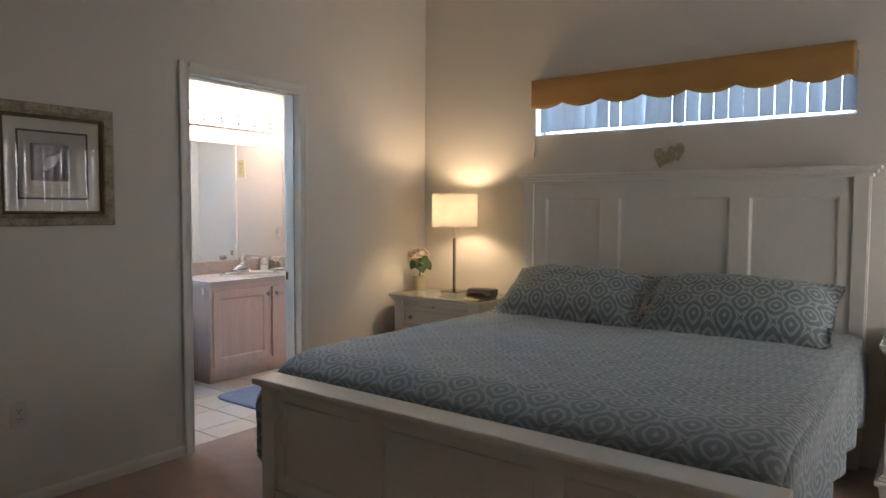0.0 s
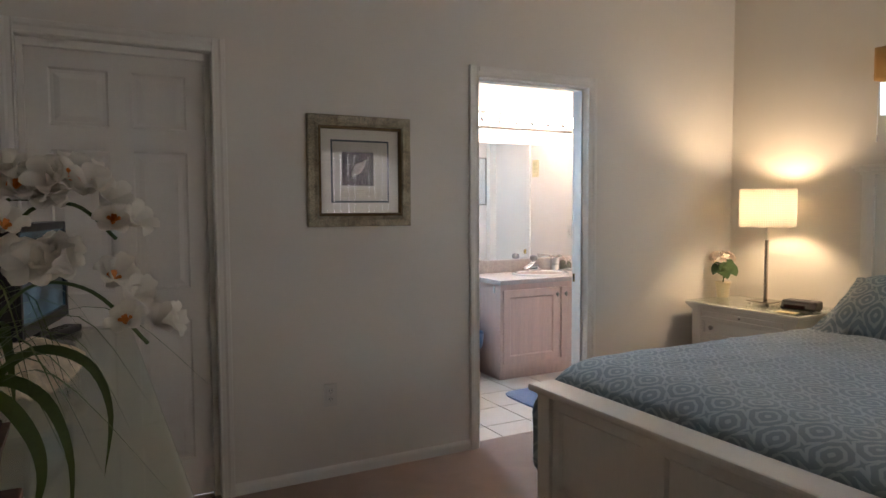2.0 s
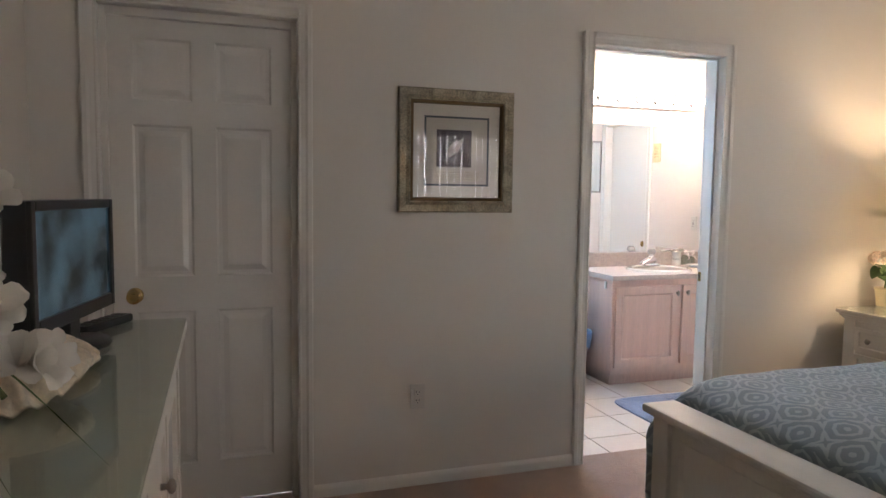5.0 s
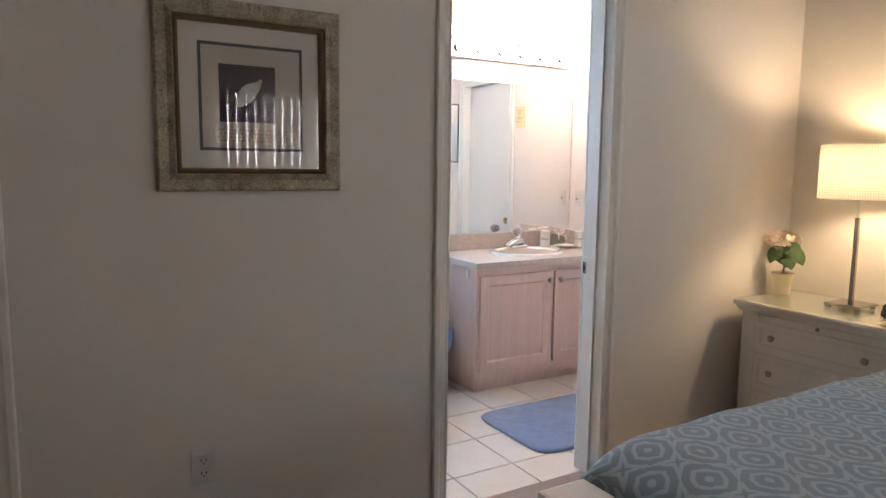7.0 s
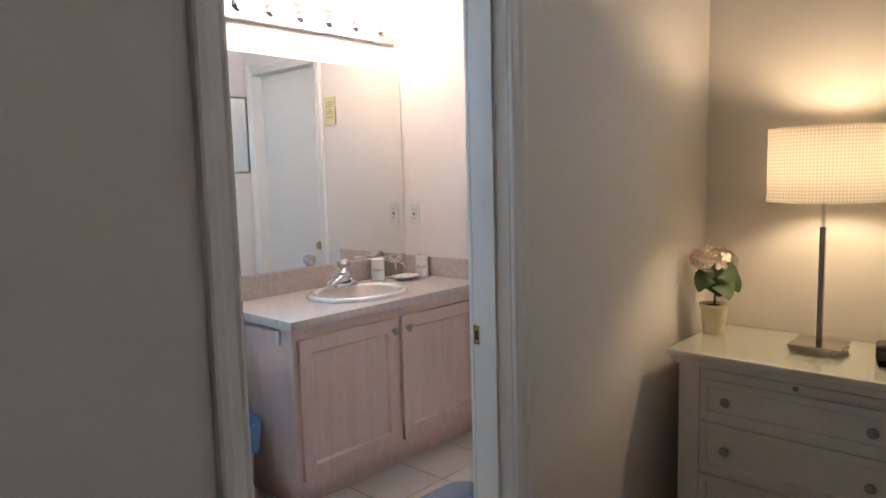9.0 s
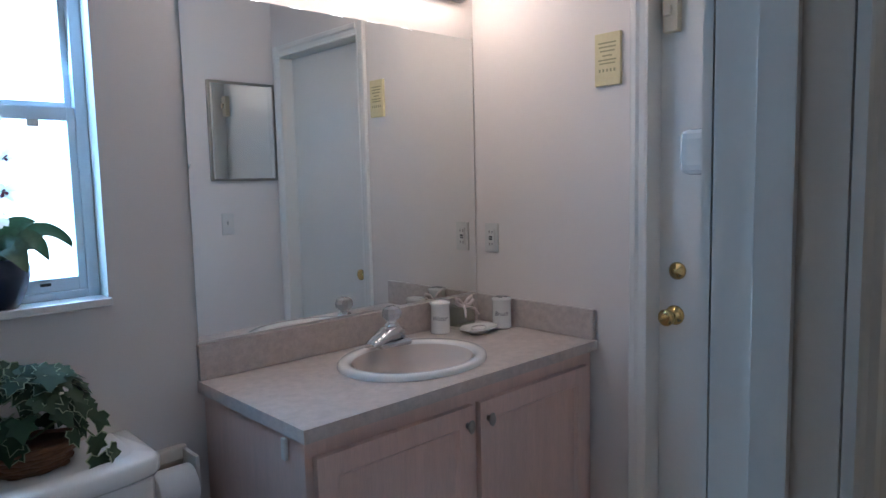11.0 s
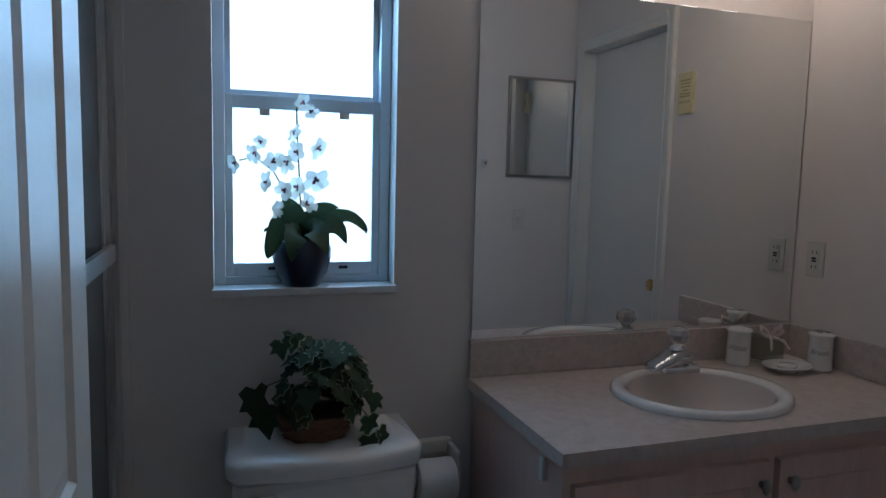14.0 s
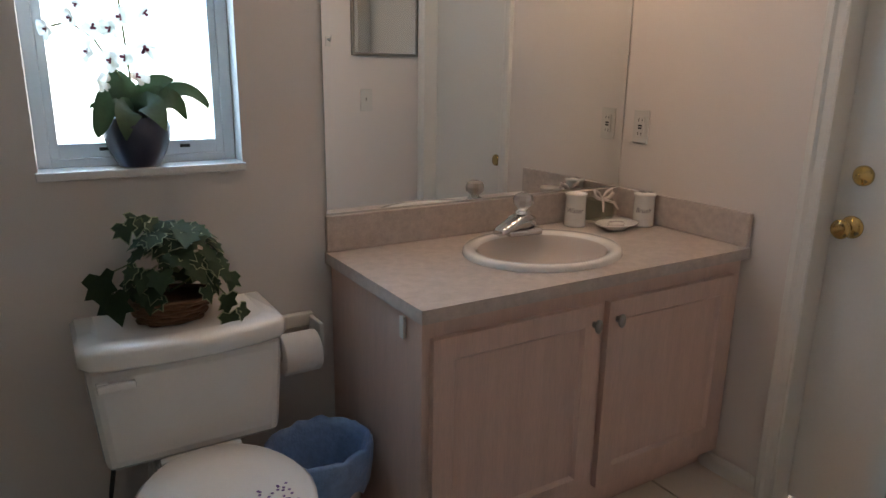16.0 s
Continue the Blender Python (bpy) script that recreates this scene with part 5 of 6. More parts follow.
WALNUT = mat("dark_walnut", (0.035, 0.018, 0.010), 0.4, vary=0.25, stretch=(1, 1, 0.1), scale=20)
scr = thing("floral_panel", (0, 0, 0), "dark wood framed floral panel leaning on the wall", "picture")
for y0, y1, z0, z1 in ((-2.36, -2.28, DZ + 0.001, 2.15), (-1.925, -1.845, DZ + 0.001, 2.15), (-2.28, -1.925, DZ + 0.001, DZ + 0.06), (-2.28, -1.925, 2.09, 2.15)):
    part("frame_rail", boxes((XL + 0.002, XL + 0.035, y0, y1, z0, z1, 0.004)), WALNUT, scr)
part("print", boxes((XL + 0.008, XL + 0.012, -2.28, -1.925, DZ + 0.06, 2.09)), mat("floral_print", (0.36, 0.28, 0.18), 0.6, vary=0.6, scale=14, fine=40), scr)


# ---- on the dresser ----
def screen_picture():
    m = mat("lit_screen", (0.02, 0.04, 0.05), 0.15, bump=0)
    nt = m.node_tree
    b = nt.nodes["Principled BSDF"]
    tc = nt.nodes.new("ShaderNodeTexCoord")
    no = node(nt, "ShaderNodeTexNoise", Scale=9.0, Detail=6.0)
    nt.links.new(tc.outputs["Object"], no.inputs["Vector"])
    rp = nt.nodes.new("ShaderNodeValToRGB")
    e = rp.color_ramp.elements
    e[0].position, e[0].color = 0.40, (0.004, 0.010, 0.012, 1)
    e[1].position, e[1].color = 0.72, (0.18, 0.34, 0.42, 1)
    nt.links.new(no.outputs[0], rp.inputs[0])
    nt.links.new(rp.outputs[0], b.inputs["Emission Color"])
    b.inputs["Emission Strength"].default_value = 0.15
    return m


tv = thing("television", pose(-2.040, -1.255, DZ + 0.001, 0, 0, 79), "small black flat television switched on", "television")
part("stand_base", lathe([(0, 0), (0.105, 0), (0.110, 0.006), (0.100, 0.014), (0.02, 0.020), (0, 0.020)], 32, 1.0, 0.72), BLACK, tv)
part("stand_neck", boxes((-0.028, 0.028, -0.010, 0.022, 0.016, 0.09, 0.004)), BLACK, tv)
part("housing", boxes((-0.215, 0.215, -0.012, 0.035, 0.065, 0.328, 0.006)), BLACK, tv)
part("bezel", boxes((-0.215, -0.195, -0.022, -0.0125, 0.065, 0.328, 0.003), (0.195, 0.215, -0.022, -0.0125, 0.065, 0.328, 0.003), (-0.195, 0.195, -0.022, -0.0125, 0.065, 0.095, 0.003), (-0.195, 0.195, -0.022, -0.0125, 0.308, 0.328, 0.003)), BLACK, tv)
part("screen", boxes((-0.194, 0.194, -0.0165, -0.013, 0.096, 0.307)), screen_picture(), tv, "glowing bluish picture")
rem = thing("remote_control", pose(-2.010, -1.035, DZ + 0.001, 0, 0, 65), "black remote control on the dresser", "remote control")
rm = box(bmesh.new(), -0.10, 0.10, -0.024, 0.024, 0.0, 0.022, 0.007, 3)
part("case", rm, BLACK, rem)
GREYB = mat("grey_rubber", (0.12, 0.12, 0.12), 0.6)
for i in range(6):
    for j in range(3):
        part("button", boxes((-0.08 + i * 0.028, -0.066 + i * 0.028, -0.016 + j * 0.012, -0.008 + j * 0.012, 0.0221, 0.0245, 0.0008)), GREYB, rem)

SHELL = mat("sea_shell", (0.76, 0.66, 0.50), 0.4, vary=0.25, scale=30, fine=90, bump=0.5, dist=0.003)


def fan_shell(m, size, ribs, label):
    """A ribbed fan shell: a domed sheet with a wavy rim, lying hollow side down."""
    bm = bmesh.new()
    n, k = 72, 14
    rows = []
    for i in range(n + 1):
        a = radians(-112 + 224 * i / n)
        row = []
        for j in range(k + 1):
            u = j / k
            rim = 1 + 0.045 * math.cos(ribs * a * 2) * u + 0.05 * noise.noise((a * 1.5, 3.0, size * 50))
            r = size * u * rim * (0.86 + 0.14 * math.cos(a))
            z = size * (0.42 * (1 - u * u) ** 0.8 * min(1, 3.2 * u + 0.35) + 0.05 * u * math.cos(ribs * a * 2) + 0.10 * u ** 3 * (0.5 + 0.5 * math.sin(3 * a)))
            row.append(bm.verts.new((r * math.sin(a), r * math.cos(a), z)))
        rows.append(row)
    for p, q in zip(rows, rows[1:]):
        for j in range(k):
            bm.faces.new((p[j], q[j], q[j + 1], p[j + 1])).smooth = True
    bmesh.ops.remove_doubles(bm, verts=bm.verts, dist=1e-5)
    g = bmesh.ops.extrude_face_region(bm, geom=list(bm.faces))
    bmesh.ops.translate(bm, verts=[v for v in g["geom"] if isinstance(v, bmesh.types.BMVert)], vec=(0, 0, -0.006))
    bmesh.ops.recalc_face_normals(bm, faces=bm.faces)
    me = bpy.data.meshes.new("sea_shell")
    bm.to_mesh(me)
    bm.free()
    me.transform(m)
    low = min(v.co.z for v in me.vertices)
    me.transform(Matrix.Translation((0, 0, DZ + 0.001 - low)))
    me.materials.append(SHELL)
    return tagged(new("sea_shell", me), label, "shell", "shells on the dresser")


fan_shell(pose(-2.085, -1.655, 0, 8, 4, -62), 0.150, 11, "large cream fan-shaped sea shell lying on the glass")
fan_shell(pose(-2.060, -1.460, 0, -6, 10, -75), 0.105, 9, "pale peach fan-shaped sea shell lying on the glass")


def potted_orchid():
    """Strap-leaved plant with sprays of white freesia-like flowers in a square brown pot."""
    ox, oy = -2.075, -2.315
    ob = thing("potted_orchid", (ox, oy, DZ + 0.001), "white-flowered artificial orchid in a square brown pot", "plant")
    POT = mat("brown_terracotta", (0.10, 0.040, 0.022), 0.55, vary=0.2, scale=18)
    pot = bmesh.new()
    for z0, z1, a, b_ in ((0.014, 0.088, 0.044, 0.055), (0.088, 0.100, 0.059, 0.061)):
        w = [[pot.verts.new((s * sx, s * sy, z)) for sx, sy in ((-1, -1), (1, -1), (1, 1), (-1, 1))] for s, z in ((a, z0), (b_, z1))]
        for i in range(4):
            pot.faces.new((w[0][i], w[0][(i + 1) % 4], w[1][(i + 1) % 4], w[1][i]))
        pot.faces.new(w[0][::-1])
        pot.faces.new(w[1])
    part("pot", pot, POT, ob)
    part("saucer", boxes((-0.070, 0.070, -0.070, 0.070, 0.0, 0.014, 0.004)), POT, ob)
    part("soil", boxes((-0.053, 0.053, -0.053, 0.053, 0.1005, 0.107, 0.002)), SOIL, ob)
    rr = random.Random(11)

    def w(r, z, near=0.0):
        """A point by its reach along the dresser's slant, its height and its reach towards the room's south."""
        r, z = 0.9 * r, z if z < 0.15 else 0.15 + 0.86 * (z - 0.15)
        return Vector((0.97 * r - 0.24 * near, -0.24 * r - 0.97 * near, z))

    straps = (((0, 0.12, 0), (-0.04, 0.22, 0.02), (-0.11, 0.245, 0.03), (-0.135, 0.20, 0.03), (-0.141, 0.135, 0.03), 0.011),
              ((0, 0.12, 0.01), (-0.03, 0.185, 0.05), (-0.062, 0.145, 0.08), (-0.072, 0.06, 0.085), (-0.055, 0.01, 0.085), 0.014),
              ((0, 0.12, 0.01), (-0.006, 0.205, 0.04), (-0.010, 0.165, 0.08), (-0.012, 0.07, 0.09), (-0.018, -0.03, 0.09), 0.017),
              ((0, 0.12, 0.01), (0.004, 0.195, 0.045), (0.008, 0.13, 0.088), (0.018, 0.04, 0.094), (0.026, -0.05, 0.094), 0.015),
              ((0.005, 0.12, 0.01), (0.012, 0.21, 0.03), (0.036, 0.17, 0.06), (0.058, 0.09, 0.075), (0.074, 0.04, 0.078), 0.015),
              ((0.01, 0.12, 0), (0.045, 0.215, 0.02), (0.060, 0.17, 0.05), (0.072, 0.11, 0.062), (0.078, 0.065, 0.066), 0.015),
              ((0.01, 0.12, 0), (0.07, 0.175, 0.02), (0.13, 0.155, 0.04), (0.158, 0.09, 0.045), (0.156, 0.01, 0.045), 0.009),
              ((0.01, 0.12, 0), (0.07, 0.160, 0.03), (0.12, 0.115, 0.05), (0.128, 0.06, 0.055), (0.095, -0.005, 0.055), 0.010),
              ((0.01, 0.12, -0.01), (0.09, 0.20, -0.02), (0.16, 0.185, -0.02), (0.188, 0.12, -0.02), (0.178, 0.04, -0.02), 0.008),
              ((0, 0.12, -0.01), (-0.05, 0.19, -0.03), (-0.09, 0.19, -0.06), (-0.115, 0.14, -0.08), (-0.12, 0.08, -0.09), 0.011),
              ((0, 0.12, -0.01), (0.02, 0.22, -0.05), (0.03, 0.23, -0.10), (0.03, 0.17, -0.13), (0.03, 0.09, -0.14), 0.012))
    for *line, wd in straps:
        part("strap_leaf", blade([w(*p) for p in line], 0.84 * wd, 0.22, 18, 0.75, (-0.15, -0.7, 0.7)), STRAP, ob)
    grass = ((0.318, 0.148, 0.20, 0.26), (0.25, 0.122, 0.17, 0.25), (0.288, 0.015, 0.15, 0.18), (0.19, 0.04, 0.12, 0.19), (0.16, 0.03, 0.10, 0.17), (-0.14, 0.028, -0.06, 0.10), (0.22, 0.08, 0.15, 0.22),
             (-0.02, 0.255, -0.01, 0.20), (0.06, 0.29, 0.04, 0.22), (-0.20, 0.20, -0.12, 0.255), (0.12, 0.28, 0.08, 0.24), (0.17, 0.25, 0.10, 0.25))
    for ex, ez, mx_, mz_ in grass:
        nr = rr.uniform(-0.03, 0.05)
        part("grass_blade", blade([w(0.005, 0.12), w(mx_ * 0.45, 0.12 + (mz_ - 0.12) * 0.8, nr * 0.4), w(mx_, mz_, nr), w(ex, ez, nr)], 0.0030, 0.2, 14, 0.8), STRAP, ob)
    for k in range(26):
        a = rr.uniform(0, 2 * math.pi)
        reach, h = rr.uniform(0.06, 0.17), rr.uniform(0.06, 0.15)
        c, s = math.cos(a), math.sin(a)
        part("grass_blade", blade([(0, 0, 0.12), (0.3 * reach * c, 0.3 * reach * s, 0.14 + h * 0.75), (0.7 * reach * c, 0.7 * reach * s, 0.14 + h * 0.95), (reach * c, reach * s, 0.14 + h * rr.uniform(-0.3, 0.6))], 0.0028, 0.2, 10, 0.8), STRAP, ob)
    # sprays: the stem's line, then the flowers from the bend to the tip
    sprays = (([(0, 0.14, 0), (-0.035, 0.30, 0), (-0.050, 0.385, 0), (-0.11, 0.405, 0.01), (-0.185, 0.388, 0.02)], 13),
              ([(0, 0.14, 0), (0.03, 0.27, 0), (0.045, 0.365, 0.01), (0.085, 0.405, 0.01), (0.135, 0.405, 0.01)], 11),
              ([(0.01, 0.14, 0), (0.06, 0.28, 0.01), (0.105, 0.385, 0.01), (0.165, 0.400, 0.02), (0.212, 0.355, 0.02)], 11),
              ([(0, 0.14, 0), (-0.03, 0.22, 0.02), (-0.045, 0.275, 0.03), (-0.12, 0.290, 0.04), (-0.205, 0.272, 0.05)], 10),
              ([(0.01, 0.14, 0), (0.06, 0.24, 0), (0.110, 0.295, 0), (0.180, 0.285, 0.01), (0.245, 0.215, 0.02)], 12),
              ([(0, 0.14, 0), (0.01, 0.25, 0.01), (0.020, 0.345, 0.02), (0.055, 0.365, 0.03), (0.085, 0.335, 0.04)], 7))
    sd = 0
    for line, count in sprays:
        pts = curve_through([w(*p) for p in line], 24)
        part("flower_stem", tube(pts, 0.0022, 6), STEM, ob)
        for k in range(count):
            u = k / (count - 1)
            p = pts[12 + round(12 * u)] + Vector((rr.uniform(-0.014, 0.014), rr.uniform(-0.02, 0.014), rr.uniform(0.004, 0.030)))
            fc = (rr.uniform(-0.8, 0.8), rr.uniform(-1, -0.2), rr.uniform(0.1, 0.8))
            sd += 1
            r = 0.030 - 0.008 * u
            fo = part("flower", bloom(p, fc, r, 6, rr.uniform(0.7, 1.35), sd), PETAL, ob)
            if k % 3 == 0:
                part("flower_throat", bloom(p + Vector(fc).normalized() * 0.008, fc, r * 0.34, 4, 1.0, sd + 500), THROAT, fo, "orange throat")
    return ob


potted_orchid()

# ---- framed print ----
FRAME = mat("antique_gold_green", (0.32, 0.275, 0.19), 0.5, 0.15, vary=0.75, scale=22, fine=140, bump=0.5, dist=0.003)
ROPE = mat("dark_gold_rope", (0.16, 0.10, 0.04), 0.45, 0.3, vary=0.2)
MATB = mat("cream_mat_board", (0.66, 0.62, 0.54), 0.8, vary=0.03)
BLUEM = mat("slate_blue_mat", (0.07, 0.08, 0.095), 0.8)
PRINT = mat("brown_print", (0.060, 0.042, 0.045), 0.7, vary=0.35, scale=18)
px0, px1, pz0, pz1 = -0.972, -0.422, 1.270, 1.822
pw, ph = px1 - px0, pz1 - pz0
pic = thing("framed_print", pose(px0, -0.001, pz0), "framed shell print in a wide mottled gold-green frame", "picture")


def mitred(w, h, prof, o=0.0):
    """Four mitred rails round a rectangle; prof of (inset, out) pairs."""
    rails = []
    ring = [[(o + i, o + i), (w - o - i, o + i), (w - o - i, h - o - i), (o + i, h - o - i)] for i, _ in prof]
    for s in range(4):
        bm = bmesh.new()
        L = [[bm.verts.new((ring[k][c][0], -prof[k][1], ring[k][c][1])) for c in (s, (s + 1) % 4)] for k in range(len(prof))]
        for a, b_ in zip(L, L[1:] + L[:1]):
            bm.faces.new((a[0], a[1], b_[1], b_[0]))
        bmesh.ops.recalc_face_normals(bm, faces=bm.faces)
        rails.append(bm)
    return rails


for r in mitred(pw, ph, [(0, 0), (0, 0.018), (0.006, 0.024), (0.034, 0.020), (0.048, 0.030), (0.052, 0.030), (0.052, 0.0)]):
    part("frame_rail", r, FRAME, pic)
for r in mitred(pw, ph, [(0, 0), (0, 0.022), (0.006, 0.027), (0.012, 0.026), (0.016, 0.012), (0.016, 0)], 0.0525):
    part("inner_band", r, ROPE, pic)
rope = bmesh.new()
for (ax, az), (bx, bz) in (((0.06, 0.06), (pw - 0.06, 0.06)), ((pw - 0.06, 0.06), (pw - 0.06, ph - 0.06)), ((pw - 0.06, ph - 0.06), (0.06, ph - 0.06)), ((0.06, ph - 0.06), (0.06, 0.06))):
    for i in range(44):
        u = (i + 0.5) / 44
        x, z = ax + (bx - ax) * u, az + (bz - az) * u
        tw = 0.004
        dx, dz = (bx - ax) / 0.43 * tw, (bz - az) / 0.43 * tw
        join(rope, tube([(x - dx - dz, -0.0265, z - dz - dx), (x + dx + dz, -0.0275, z + dz + dx)], 0.0022, 5))
tagged(part("rope_trim", rope, ROPE, pic), kind="stuff")
part("mat_board", boxes((0.062, pw - 0.062, -0.008, -0.002, 0.062, ph - 0.062)), MATB, pic)
for r in mitred(pw, ph, [(0, 0.0082), (0, 0.0095), (0.009, 0.0095), (0.009, 0.0082)], 0.120):
    part("mat_line", r, BLUEM, pic)
part("mat_inset", boxes((0.129, pw - 0.129, -0.0086, -0.0081, 0.129, ph - 0.129)), mat("tan_mat", (0.52, 0.48, 0.41), 0.8, vary=0.06), pic)
part("mat_strip", boxes((0.165, pw - 0.165, -0.0091, -0.0087, 0.142, 0.190)), mat("dotted_strip", (0.58, 0.53, 0.43), 0.8, vary=0.35, scale=70), pic)
checks = bmesh.new()
for r in range(4):
    for c in range(17 + r % 2):
        u, z = 0.172 + 0.012 * c + 0.006 * (1 - r % 2), 0.147 + 0.0105 * r
        box(checks, u, u + 0.006, -0.0094, -0.0092, z, z + 0.006)
tagged(part("printed_checks", checks, mat("tan_check", (0.36, 0.30, 0.22), 0.8, vary=0.2), pic, "rows of small tan checks"), kind="stuff")
part("print", boxes((0.178, pw - 0.205, -0.0095, -0.0082, 0.205, ph - 0.180)), PRINT, pic, "dark brown print of a pale shell")
shp = bmesh.new()
for k, (cx, cz, rx, rz, a) in enumerate(((0.248, 0.276, 0.034, 0.015, -52), (0.262, 0.290, 0.036, 0.024, -50), (0.276, 0.302, 0.027, 0.017, -40), (0.286, 0.313, 0.019, 0.011, -38), (0.293, 0.321, 0.013, 0.007, -35), (0.299, 0.328, 0.008, 0.005, -35))):
    d = lathe([(0, -0.0098), (1, -0.0098), (0.9, -0.0108), (0, -0.0112)], 18)
    d.transform(pose(cx, -0.0003 * k, cz) @ pose(0, 0, 0, 0, a, 0) @ Matrix.Diagonal((rx, 1, rz, 1)) @ Matrix(((1, 0, 0, 0), (0, 0, 1, 0), (0, 1, 0, 0), (0, 0, 0, 1))))
    join(shp, d)
part("printed_shell", shp, mat("pale_shell_print", (0.50, 0.45, 0.42), 0.7, vary=0.3, scale=40), pic)
gp = part("glazing", boxes((0.066, pw - 0.066, -0.0145, -0.0125, 0.066, ph - 0.066)), GLASS, pic, "clear picture glass")
gp.visible_shadow = False

# ---- window over the headboard ----
wv = thing("window_headboard", (0, 0, 0), "wide low window over the headboard", "window", kind="structure")
part("frame", boxes((XW + 0.10, XW + 0.14, HY0 + 0.001, HY0 + 0.03, HZ0, HZ1), (XW + 0.10, XW + 0.14, HY1 - 0.03, HY1 - 0.001, HZ0, HZ1), (XW + 0.10, XW + 0.14, HY0 + 0.03, HY1 - 0.03, HZ0 + 0.001, HZ0 + 0.025), (XW + 0.10, XW + 0.14, HY0 + 0.03, HY1 - 0.03, HZ1 - 0.025, HZ1 - 0.001)), VINYL, wv)
part("mullion", boxes((XW + 0.10, XW + 0.14, -1.955, -1.915, HZ0 + 0.025, HZ1 - 0.025)), VINYL, wv)
hp = part("pane", boxes((XW + 0.118, XW + 0.121, HY0 + 0.03, HY1 - 0.03, HZ0 + 0.025, HZ1 - 0.025)), sheet_glass("window_glass_bed", (0.97, 1.0, 1.0)), wv)
hp.visible_shadow = False
part("sill", boxes((XW + 0.001, XW + 0.10, HY0 + 0.001, HY1 - 0.001, HZ0 - 0.004, HZ0 + 0.004)), MARBLE, wv)
tagged(mesh_ob("backdrop_bed", boxes((4.2, 4.22, -6, 2, -0.1, 4.5)), OUTSIDE), "bright hazy daylight outside", "daylight", kind="structure")

vb = thing("vertical_blind", (XW + 0.055, 0, 0), "short vertical blind with pale grey slats, nearly shut", "blind")
part("head_rail", boxes((-0.02, 0.025, HY0 + 0.004, HY1 - 0.004, HZ1 - 0.036, HZ1 - 0.002, 0.003)), VINYL, vb)
rr = random.Random(5)
ns_ = 23
for i in range(ns_):
    y = HY1 - 0.055 - i * (HY1 - HY0 - 0.09) / (ns_ - 1)
    sl = bmesh.new()
    rows = []
    for k in range(5):
        u = -1 + k / 2
        rows.append([sl.verts.new((0.007 * (1 - u * u), u * 0.0405, z)) for z in (HZ0 + 0.030, HZ1 - 0.038)])
    for a, b_ in zip(rows, rows[1:]):
        sl.faces.new((a[0], b_[0], b_[1], a[1])).smooth = True
    so = part("slat", sl, BLIND, vb)
    so.location, so.rotation_euler = (0, y, 0), (0, 0, radians(rr.uniform(-8, 10) if i % 4 else rr.uniform(14, 34)))
part("cord", tube([(-0.052, HY1 + 0.004, HZ1 - 0.04), (-0.060, HY1 + 0.008, 1.95), (-0.062, HY1 + 0.008, 1.76)], 0.0025, 6), VINYL, vb, "hanging cord")
part("cord_weight", lathe([(0, 1.72), (0.006, 1.722), (0.007, 1.75), (0.003, 1.762), (0, 1.762)], 10), METAL, vb).location = (-0.062, HY1 + 0.008, 0)

vy0, vy1, vz1, vx = -2.882, -0.984, 2.236, XW - 0.075
val = bmesh.new()
n = 120
front = []
for i in range(n + 1):
    u = i / n
    y = vy1 + (vy0 - vy1) * u
    z = 2.072 - 0.036 * abs(math.sin(math.pi * 7 * u + 0.4)) ** 0.8
    dx = 0.004 * math.sin(u * 40)
    front.append([val.verts.new((vx + dx * k, y, zz)) for zz, k in ((z, 1), (z + 0.03, 0.8), (2.16, 0.3), (vz1, 0))])
for a, b_ in zip(front, front[1:]):
    for k in range(3):
        val.faces.new((a[k], b_[k], b_[k + 1], a[k + 1])).smooth = True
for col, y in ((front[0], vy1), (front[-1], vy0)):
    back = [val.verts.new((XW - 0.002, y, v.co.z)) for v in col]
    for k in range(3):
        val.faces.new((col[k], back[k], back[k + 1], col[k + 1]))
bmesh.ops.recalc_face_normals(val, faces=val.faces)
vl = thing("valance", (0, 0, 0), "gold cloth valance with a scalloped edge over the window", "valance")
vo = part("cloth", val, GOLDCLOTH, vl)
sm = vo.modifiers.new("thick", "SOLIDIFY")
sm.thickness = 0.004
part("board", boxes((vx + 0.004, XW - 0.001, vy0 + 0.003, vy1 - 0.003, vz1 - 0.018, vz1 - 0.002)), WHITEW, vl)

# ---- hearts on the wall ----
STRAW = mat("olive_straw", (0.50, 0.45, 0.29), 0.9, vary=0.35, scale=60, bump=0.8, dist=0.004)
hearts = thing("wall_hearts", (XW - 0.022, -1.915, 1.700), "pair of small olive straw hearts hung on the wall", "wall ornament")
for cy, cz, sc, tl in ((0.032, -0.018, 0.066, 20), (-0.048, 0.012, 0.052, -15)):
    hm = bmesh.new()
    rh = random.Random(int(sc * 1000))
    for layer in range(5):
        k = sc * (1 - 0.19 * layer)
        pts = []
        for i in range(29):
            t = 2 * math.pi * i / 28
            y, z = 16 * math.sin(t) ** 3 / 17, (13 * math.cos(t) - 5 * math.cos(2 * t) - 2 * math.cos(3 * t) - math.cos(4 * t)) / 17
            pts.append((0.004 * rh.uniform(-1, 1), y * k + rh.uniform(-0.003, 0.003), z * k + rh.uniform(-0.003, 0.003)))
        join(hm, tube(pts, 0.007, 6))
    h_ = part("heart", hm, STRAW, hearts)
    h_.location, h_.rotation_euler = (0, cy, cz), (radians(tl), 0, 0)
part("hanger", tube([(0.012, 0.0, 0.05), (0.004, 0.004, 0.085), (0.016, 0.0, 0.10)], 0.002, 6), STRAW, hearts)

